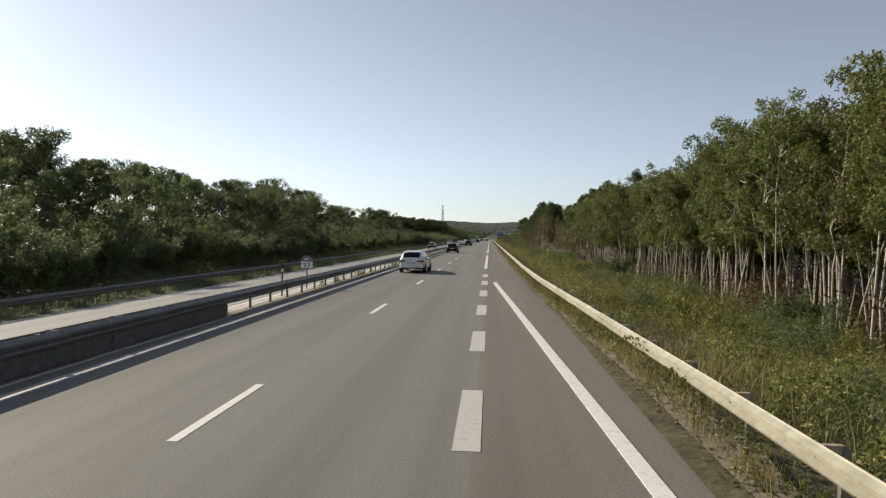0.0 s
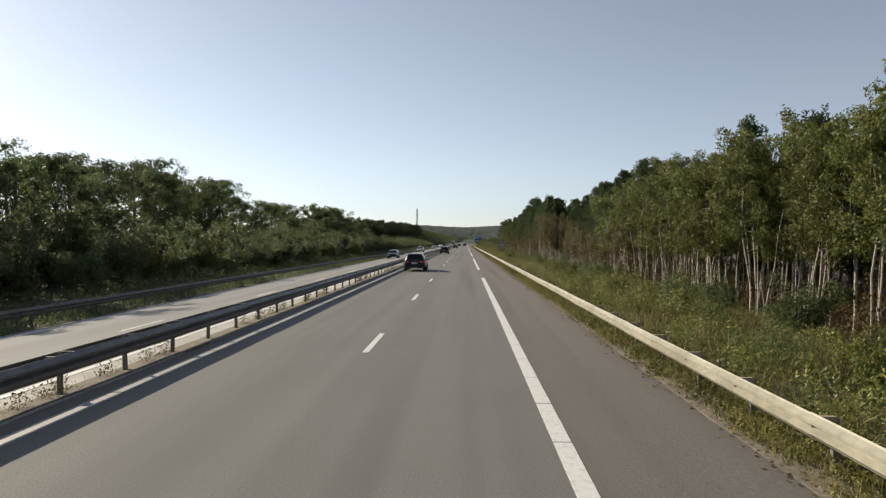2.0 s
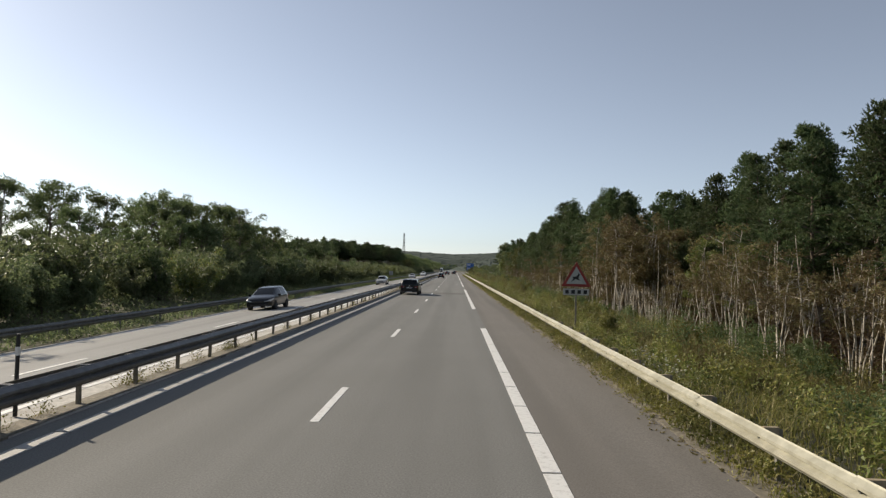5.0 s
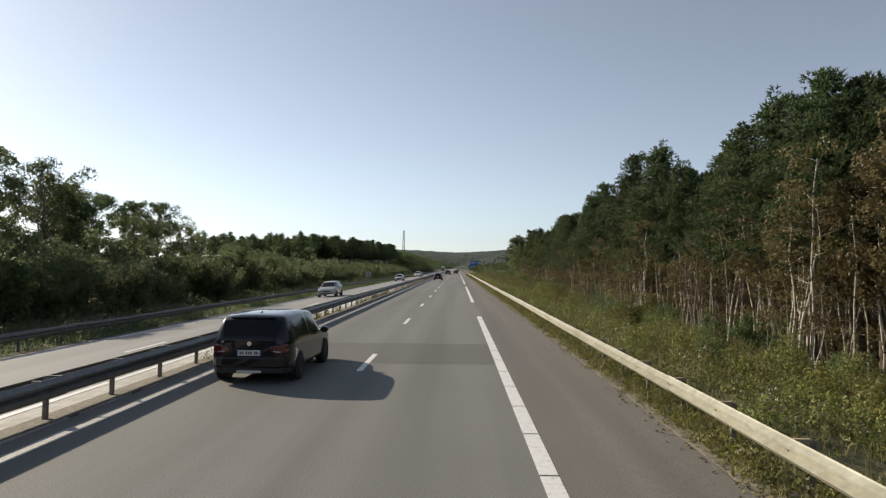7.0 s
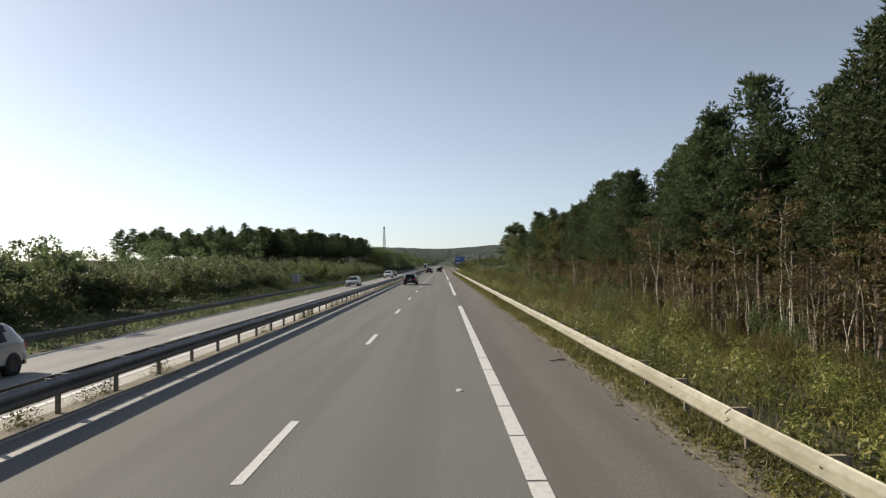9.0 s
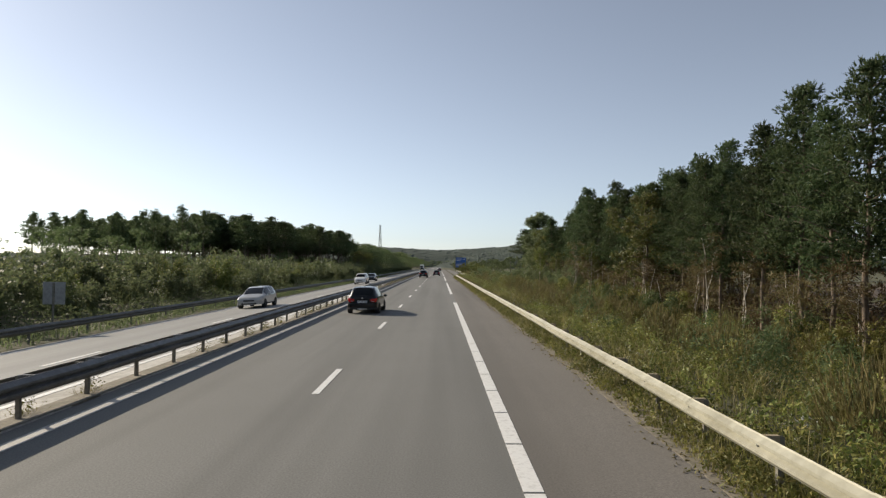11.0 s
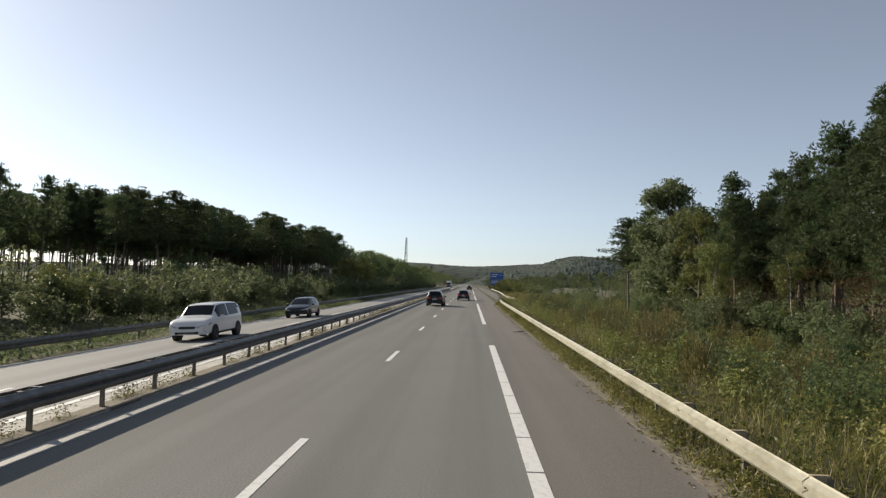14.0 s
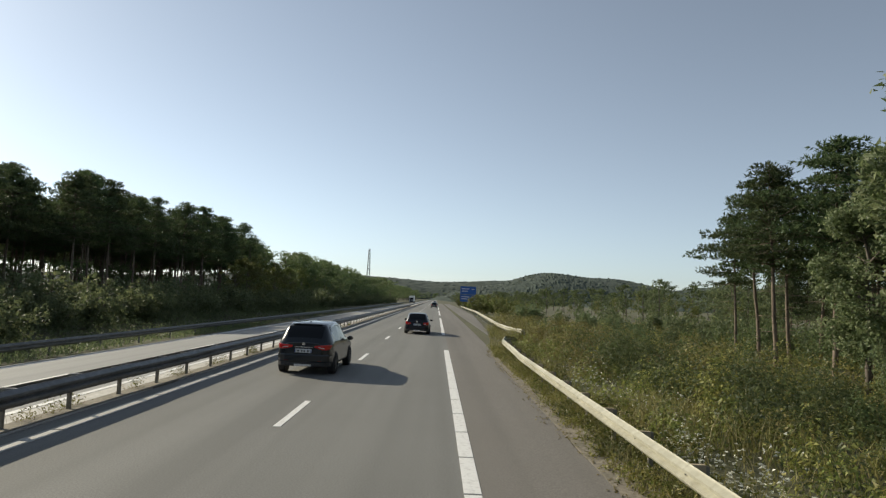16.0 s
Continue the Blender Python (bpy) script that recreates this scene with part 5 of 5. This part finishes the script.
HATCH = [(0.0, .46, .90, .96, .60, .50), (.04, .38, .96, 1.04, .74, .57), (.14, .33, 1.01, 1.20, .84, .63), (.40, .28, 1.04, 1.48, .90, .645), (.60, .27, 1.05, 1.60, .92, .64), (.9, .26, 1.05, 1.64, .92, .635),
         (1.6, .24, 1.03, 1.65, .92, .64), (2.2, .24, 1.0, 1.62, .92, .63), (2.55, .24, .99, 1.55, .92, .62), (3.05, .24, .98, 1.27, .92, .67), (3.42, .25, .97, 1.04, .91, .72), (3.9, .27, .90, .96, .90, .68), (4.22, .32, .80, .85, .84, .60), (4.36, .38, .70, .74, .77, .54), (4.4, .44, .62, .65, .70, .5)]
BOXY = [(0.0, .46, .98, 1.05, .62, .56), (.04, .38, 1.02, 1.13, .76, .63), (.11, .33, 1.05, 1.30, .85, .68), (.26, .29, 1.07, 1.54, .90, .70), (.34, .27, 1.07, 1.62, .92, .69), (.7, .26, 1.07, 1.65, .92, .69),
        (1.6, .24, 1.05, 1.66, .92, .69), (2.4, .24, 1.02, 1.64, .92, .68), (2.85, .24, 1.01, 1.58, .92, .67), (3.15, .24, 1.0, 1.30, .92, .70), (3.4, .25, .99, 1.06, .91, .74), (3.9, .27, .95, 1.0, .90, .70), (4.25, .32, .84, .89, .86, .62), (4.37, .38, .72, .76, .79, .56), (4.4, .44, .62, .65, .72, .5)]


def shell(table, size):
    """Rings of the body, refined along its length."""
    t = np.array(table)
    yy = np.concatenate([[0, .02, .04, .07, .10, .14, .19, .25], np.arange(.32, 4.05, .08), [4.08, 4.15, 4.21, 4.27, 4.32, 4.36, 4.38, 4.4]])
    cols = [np.interp(yy, t[:, 0], t[:, k]) for k in range(1, 6)]
    k = np.array([0.25, 0.5, 0.25])
    for c in cols:
        c[2:-2] = np.convolve(c, k, "same")[2:-2]
    sx, sy, sz = size[1] / 1.84, size[0] / 4.4, size[2] / 1.65
    rings = []
    for y, zb, zw, zt, w, wt in zip(yy, *cols):
        hh = zw - zb
        half = [(w * .80, zb), (w * .955, zb + .05), (w * .99, zb + .16 * hh), (w, zb + .45 * hh), (w * .985, zb + .72 * hh), (w * 1.0, zb + .80 * hh), (w * .955, zw), (w * .95 + (wt - w * .95) * .5, zw + (zt - zw) * .5), (wt, zt - .10 * (zt - zw)), (wt * .92, zt - .02 * (zt - zw)), (wt * .5, zt + .012), (0, zt + .018)]
        ring = half + [(-x, z) for x, z in reversed(half[:-1])]
        rings.append([(x * sx, y * sy, z * sz) for x, z in ring])
    return np.array(rings), yy


def lamp(side, points, size, lens, parent, label, name):
    """A lens that wraps round a corner of the body: points of (x, y, lower z, upper z)."""
    sx, sy, sz = size[1] / 1.84, size[0] / 4.4, size[2] / 1.65
    p = np.array([(x * sx, y * sy) for x, y, _, _ in points])
    d = np.gradient(p, axis=0)
    out = np.stack([d[:, 1], -d[:, 0]], 1)
    out /= np.linalg.norm(out, axis=1)[:, None]
    if points[0][1] > 2:
        out = -out
    rings = []
    for (x, y), o, (_, _, lo, hi) in zip(p, out, points):
        e = 0.16 * (hi - lo)
        rings.append([(x + o[0] * k, y + o[1] * k, z * sz) for k, z in ((-0.06, lo), (0.004, lo), (0.016, lo + e), (0.016, hi - e), (0.004, hi), (-0.06, hi))])
    v = np.array(rings)
    v[..., 0] *= side
    n = len(rings)
    f = [(i * 6 + j, i * 6 + (j + 1) % 6, i * 6 + 6 + (j + 1) % 6, i * 6 + 6 + j) for i in range(n - 1) for j in range(6)]
    f += [tuple(range(6)), tuple((n - 1) * 6 + j for j in reversed(range(6)))]
    return piece(name, mesh_from(name, v.reshape(-1, 3), f, lens), parent, label)


TAIL_WEDGE = [(.36, 0, .865, .925), (.50, 0, .835, .94), (.60, .002, .815, .95), (.69, .024, .80, .955), (.76, .058, .80, .965), (.815, .11, .81, .97), (.85, .18, .84, .97), (.872, .26, .90, .965)]
TAIL_TALL = [(.46, 0, .80, .90), (.54, 0, .755, .925), (.61, .002, .74, .935), (.70, .027, .735, .95), (.765, .062, .74, .965), (.815, .11, .76, .98), (.845, .18, .82, .98)]
REAR_WRAP = [(-.88, .30), (-.835, .135), (-.74, .045), (-.60, .0), (-.3, -.012), (0, -.018), (.3, -.012), (.60, .0), (.74, .045), (.835, .135), (.88, .30)]
FRONT_WRAP = [(-.875, 4.05), (-.84, 4.22), (-.77, 4.34), (-.66, 4.40), (-.3, 4.42), (0, 4.425), (.3, 4.42), (.66, 4.40), (.77, 4.34), (.84, 4.22), (.875, 4.05)]
HEAD = [(.40, 4.395, .60, .64), (.55, 4.39, .60, .69), (.68, 4.375, .60, .72), (.765, 4.34, .61, .75), (.82, 4.25, .63, .78), (.865, 4.08, .68, .80), (.89, 3.92, .74, .815)]


def wheel(parent, x, y, r):
    side = 1 if x > 0 else -1
    w = piece("wheel", None, parent, at=pose(x, y, r))
    prof = [(r * .62, -.10), (r * .93, -.105), (r, -.08), (r, .08), (r * .93, .105), (r * .62, .10)]
    n = 28
    v = [(o, rr * math.cos(2 * math.pi * i / n), rr * math.sin(2 * math.pi * i / n)) for rr, o in prof for i in range(n)]
    f = [(a * n + i, a * n + (i + 1) % n, (a + 1) * n + (i + 1) % n, (a + 1) * n + i) for a in range(5) for i in range(n)]
    piece("tyre", mesh_from("tyre", v, f, RUBBER, True), w)
    bm = bmesh.new()
    bmesh.ops.create_cone(bm, cap_ends=True, segments=24, radius1=r * .63, radius2=r * .63, depth=.10, matrix=pose(0, 0, 0, 0, 90))
    part("hub", bm, TRIM, w)
    bm = bmesh.new()
    for k in range(5):
        a = 2 * math.pi * k / 5
        bmesh.ops.create_cube(bm, size=1.0, matrix=pose(side * .062, 0, 0) @ Matrix.Rotation(a, 4, "X") @ Matrix.Translation((0, 0, r * .31)) @ Matrix.Diagonal((.03, .075, r * .62, 1)))
    n = 24
    ring = [bm.verts.new((side * o, rr * math.cos(2 * math.pi * i / n), rr * math.sin(2 * math.pi * i / n))) for rr, o in ((r * .55, .066), (r * .66, .085), (r * .66, .05)) for i in range(n)]
    for a in range(2):
        for i in range(n):
            bm.faces.new((ring[a * n + i], ring[a * n + (i + 1) % n], ring[(a + 1) * n + (i + 1) % n], ring[(a + 1) * n + i]))
    part("rim", bm, ALLOY, w, "silver spoked alloy rim")
    return w


def car(name, label, at, table, size, paint, red=True, rails=False, chrome_line=False, plate=True):
    c = thing(name, label, "car", at=at)
    L, W, H = size
    sy, sx, sz = L / 4.4, W / 1.84, H / 1.65
    rings, yy = shell(table, size)
    m, n = len(rings), rings.shape[1]
    sets = {k: [] for k in ("body", "roof", "rear_window", "windscreen", "side_window_left", "side_window_right", "underbody", "lower_trim")}
    top = np.interp(yy, [r[0] for r in table], [r[3] for r in table])
    y_roof = next(r[0] for r in table if r[3] > 1.6)
    y_front = [r[0] for r in table if r[3] > 1.5][-1]
    y_quarter = next(r[0] for r in table if r[3] > 1.52) + 0.06
    y_glass = float(np.interp(1.53, top[:12], yy[:12]))
    y_cowl = next(r[0] for r in table if r[0] > y_front and r[3] < 1.1)
    for i in range(m - 1):
        y = (yy[i] + yy[i + 1]) / 2
        for j in range(n - 1):
            jj = j if j < n // 2 else n - 2 - j
            q = (i * n + j, i * n + j + 1, (i + 1) * n + j + 1, (i + 1) * n + j)
            if jj < 2:
                sets["lower_trim"].append(q)
            elif jj in (6, 7) and (y_quarter + 0.30 if jj == 6 else y_quarter + 0.12) < y < y_cowl - 0.28 and abs(y - 1.88) > 0.05:
                sets["side_window_right" if j < n // 2 else "side_window_left"].append(q)
            elif jj >= 9 and y < 1.0 and 1.13 < (top[i] + top[i + 1]) / 2 < 1.53:
                sets["rear_window"].append(q)
            elif jj >= 9 and y_front < y < y_cowl - 0.04:
                sets["windscreen"].append(q)
            else:
                sets["body"].append(q)
        sets["underbody"].append((i * n, i * n + n - 1, (i + 1) * n + n - 1, (i + 1) * n))
    sets["body"] += [tuple(range(n)), tuple((m - 1) * n + k for k in reversed(range(n)))]
    mats = {"body": paint, "lower_trim": TRIM, "underbody": TRIM}
    verts = rings.reshape(-1, 3)
    body = None
    for key, faces in sets.items():
        if not faces:
            continue
        used = sorted({k for f in faces for k in f})
        at_new = {k: i for i, k in enumerate(used)}
        me = mesh_from(key, verts[used], [tuple(at_new[k] for k in f) for f in faces], mats.get(key, GLASS_DARK), True)
        if key == "body":
            me.polygons.foreach_set("use_smooth", np.array([len(f) == 4 for f in faces]))
        piece(key.replace("_left", "").replace("_right", ""), me, c, {"lower_trim": "black plastic lower trim"}.get(key, ""))
    r = 0.335 * sz if table is not HATCH else 0.325 * sz
    for y in (0.82, 3.52):
        for s in (-1, 1):
            arch = bmesh.new()
            bmesh.ops.create_cone(arch, cap_ends=True, segments=28, radius1=r + 0.035, radius2=r + 0.035, depth=0.2, matrix=pose(s * (W / 2 - 0.094), y * sy, r + 0.01, 0, 90))
            part("wheel_arch", arch, TRIM, c)
            wheel(c, s * (W / 2 - 0.075), y * sy, r)
    # rear end
    for s in (-1, 1):
        shape = TAIL_WEDGE if table is SUV else TAIL_TALL
        tail = lamp(s, shape, size, LAMP_RED if red else LAMP_DARK, c, "dark red tail lamp", "tail_lamp")
        lamp(s, [(x, y - .006, lo + .035, lo + .062) for x, y, lo, hi in shape[1:4]], size, LAMP_CLEAR, tail, "clear reversing lens", "reversing_lens")
        part("reflector", bm_box(0.13, 0.02, 0.028, (s * 0.55 * sx, -0.012, 0.45 * sz), 0.006), LAMP_DARK, c)
        lamp(s, HEAD, size, LAMP_CLEAR, c, "clear headlamp", "headlamp")
        mirror = bm_box(0.20, 0.13, 0.14, (s * (W / 2 + 0.09), 2.98 * sy, 1.03 * sz), 0.035)
        part("wing_mirror", mirror, paint, c)
        part("door_handle", bm_box(0.03, 0.2, 0.03, (s * (W / 2 - 0.005), 2.1 * sy, 0.86 * sz), 0.01), paint, c)
        part("door_handle", bm_box(0.03, 0.2, 0.03, (s * (W / 2 - 0.005), 1.15 * sy, 0.88 * sz), 0.01), paint, c)
        if rails:
            part("roof_rail", bm_box(0.035, 1.55 * sy, 0.03, (s * 0.585 * sx, 1.62 * sy, 1.612 * sz), 0.012), TRIM, c)
    lamp(1, [(x, y, .40, .655) for x, y in REAR_WRAP], size, paint, c, "", "bumper")
    lamp(1, [(x * .98, y + .012, .27, .41) for x, y in REAR_WRAP], size, TRIM, c, "black lower bumper", "bumper_insert")
    lamp(1, [(x, y, .30, .52) for x, y in FRONT_WRAP], size, paint, c, "", "front_bumper")
    part("grille", bm_box(0.74 * sx, 0.05, 0.11 * sz, (0, L + 0.005, 0.61 * sz), 0.02), TRIM, c)
    part("lower_grille", bm_box(1.05 * sx, 0.05, 0.12 * sz, (0, L + 0.025, 0.38 * sz), 0.02), TRIM, c)
    part("spoiler", bm_box(1.0 * sx, 0.22, 0.024, (0, (y_glass + 0.11) * sy, 1.585 * sz), 0.011), paint, c)
    part("emblem", bm_rod((0, -0.012, 0.98 * sz), (0, 0.1, 0.98 * sz), 0.05, None, 14), CHROME, c)
    part("trim_strip", bm_box(0.60 * sx, 0.05, 0.02, (0, 0.014, 0.875 * sz), 0.006), CHROME if chrome_line else paint, c)
    part("rear_wiper", bm_box(0.42 * sx, 0.02, 0.02, (0.08, 0.085 * sy, 1.13 * sz), 0.006), TRIM, c)
    part("tow_cover", bm_box(0.56 * sx, 0.05, 0.06 * sz, (0, -0.010, 0.31 * sz), 0.012), ALLOY, c, "pale skid plate")
    if plate:
        p = part("number_plate", bm_box(0.52, 0.025, 0.115, (0, -0.022, 0.76 * sz), 0.004), PLATE, c, "white number plate")
        for x in (-0.24, 0.24):
            part("edge_band", bm_box(0.024, 0.006, 0.10, (x * 1.02, -0.036, 0.76 * sz)), PLATE_BLUE, p)
        for x in (-0.18, -0.135, -0.05, 0.0, 0.05, 0.135, 0.18):
            part("bar", bm_box(0.03, 0.006, 0.06, (x, -0.036, 0.76 * sz)), INK, p)
    for s in (-1, 1):
        part("exhaust", bm_rod((s * 0.5 * sx, -0.03, 0.33 * sz), (s * 0.5 * sx, 0.15, 0.33 * sz), 0.03, None, 10), TRIM, c)
    part("antenna", bm_box(0.03, 0.12, 0.045, (0, 0.85 * sy, 1.665 * sz), 0.012), TRIM, c)
    if chrome_line:
        for s in (-1, 1):
            pts = [(0.75, 1.12), (0.60, 1.30), (0.80, 1.50), (1.4, 1.56), (2.3, 1.53), (2.75, 1.40)]
            v, f = join_tubes([tube([(s * float(np.interp(z, [1.0, 1.6], [.885, .655])) * sx, y * sy, z * sz) for y, z in pts], [0.014] * len(pts), 6)])
            piece("window_surround", mesh_from("window_surround", v, f, CHROME, True), c, "bright chrome window surround")
    return c


def lorry(at):
    t = thing("lorry", "white articulated lorry on the opposite carriageway", "lorry", at=at)
    part("cab", bm_box(2.45, 2.2, 2.9, (0, 1.1, 2.05), 0.18), WHITE_PAINT, t)
    part("windscreen", bm_box(2.1, 0.08, 1.0, (0, -0.01, 2.35), 0.03), GLASS_DARK, t)
    part("grille", bm_box(1.7, 0.08, 0.8, (0, -0.02, 1.25), 0.03), TRIM, t)
    part("bumper", bm_box(2.4, 0.25, 0.5, (0, 0.05, 0.7), 0.06), TRIM, t)
    part("trailer", bm_box(2.55, 13.2, 2.8, (0, 9.3, 2.6), 0.05), WHITE_SHEET, t)
    for s in (-1, 1):
        part("headlamp", bm_box(0.4, 0.1, 0.22, (s * 0.9, -0.04, 0.95), 0.03), LAMP_CLEAR, t)
        part("wing_mirror", bm_box(0.2, 0.12, 0.6, (s * 1.4, 0.2, 2.3), 0.03), TRIM, t)
        for y in (0.8, 5.4, 11.8, 13.1, 14.4):
            wheel(t, s * 1.1, y, 0.5)


# overtaking traffic on the near carriageway
car("white_suv", "white sport utility car with dark tinted rear windows", pose(-1.56, 35.95, 0.008, 0, 0, -2.0), SUV, (4.4, 1.78, 1.5), WHITE_PAINT, red=False, rails=True)
car("black_suv", "black sport utility car with a chrome window line", pose(-2.03, 91.2, 0.008, 0, 0, 0), SUV, (4.4, 1.80, 1.51), NAVY_PAINT, chrome_line=True, rails=True)
car("boxy_estate", "black boxy small estate car with roof bars", pose(-2.06, 167.0, 0.008, 0, 0, -0.5), BOXY, (4.25, 1.78, 1.46), BLACK_PAINT, red=False, rails=True)
car("black_hatchback", "black five-door hatchback with red tail lamps", pose(-1.58, 280.5, 0.008, 0, 0, -1.5), HATCH, (3.9, 1.63, 1.38), BLACK_PAINT)
car("dark_suv", "dark grey sport utility car with red tail lamps", pose(-1.14, 384.7, 0.008, 0, 0, -1.5), SUV, (4.4, 1.74, 1.6), GREY_PAINT, chrome_line=True)
car("dark_saloon", "dark car ahead in the slow lane with red tail lamps", pose(1.62, 409.5, 0.008, 0, 0, -0.5), HATCH, (4.2, 1.72, 1.45), NAVY_PAINT)
car("dark_hatchback", "dark hatchback driving far ahead", pose(2.3, 541.0, 0.008), HATCH, (4.2, 1.76, 1.5), GREY_PAINT)
car("white_hatchback", "small white car far ahead", pose(2.0, 640.0, 0.008), HATCH, (4.2, 1.76, 1.5), WHITE_PAINT)
# oncoming traffic
car("black_saloon", "dark car coming along the opposite carriageway", pose(-10.4, 152.0, -0.438, 0, 3.46, 180), HATCH, (4.4, 1.8, 1.5), BLACK_PAINT, plate=False)
car("silver_hatchback", "silver car coming along the opposite carriageway", pose(-10.3, 219.0, -0.432, 0, 3.46, 180), HATCH, (4.3, 1.8, 1.5), SILVER_PAINT, plate=False)
car("silver_hatchback", "silver hatchback coming along the opposite carriageway", pose(-10.2, 294.0, -0.426, 0, 3.46, 180), HATCH, (4.2, 1.78, 1.42), SILVER_PAINT, plate=False)
car("white_people_carrier", "white people carrier coming along the opposite carriageway", pose(-9.8, 350.0, -0.402, 0, 3.46, 180), BOXY, (4.5, 1.85, 1.65), WHITE_PAINT, plate=False)
car("dark_oncoming_hatchback", "dark hatchback coming along the opposite carriageway", pose(-10.3, 369.0, -0.432, 0, 3.46, 180), HATCH, (4.2, 1.78, 1.5), GREY_PAINT, plate=False)
lorry(pose(-10.2, 700.0, -0.426, 0, -3.46))
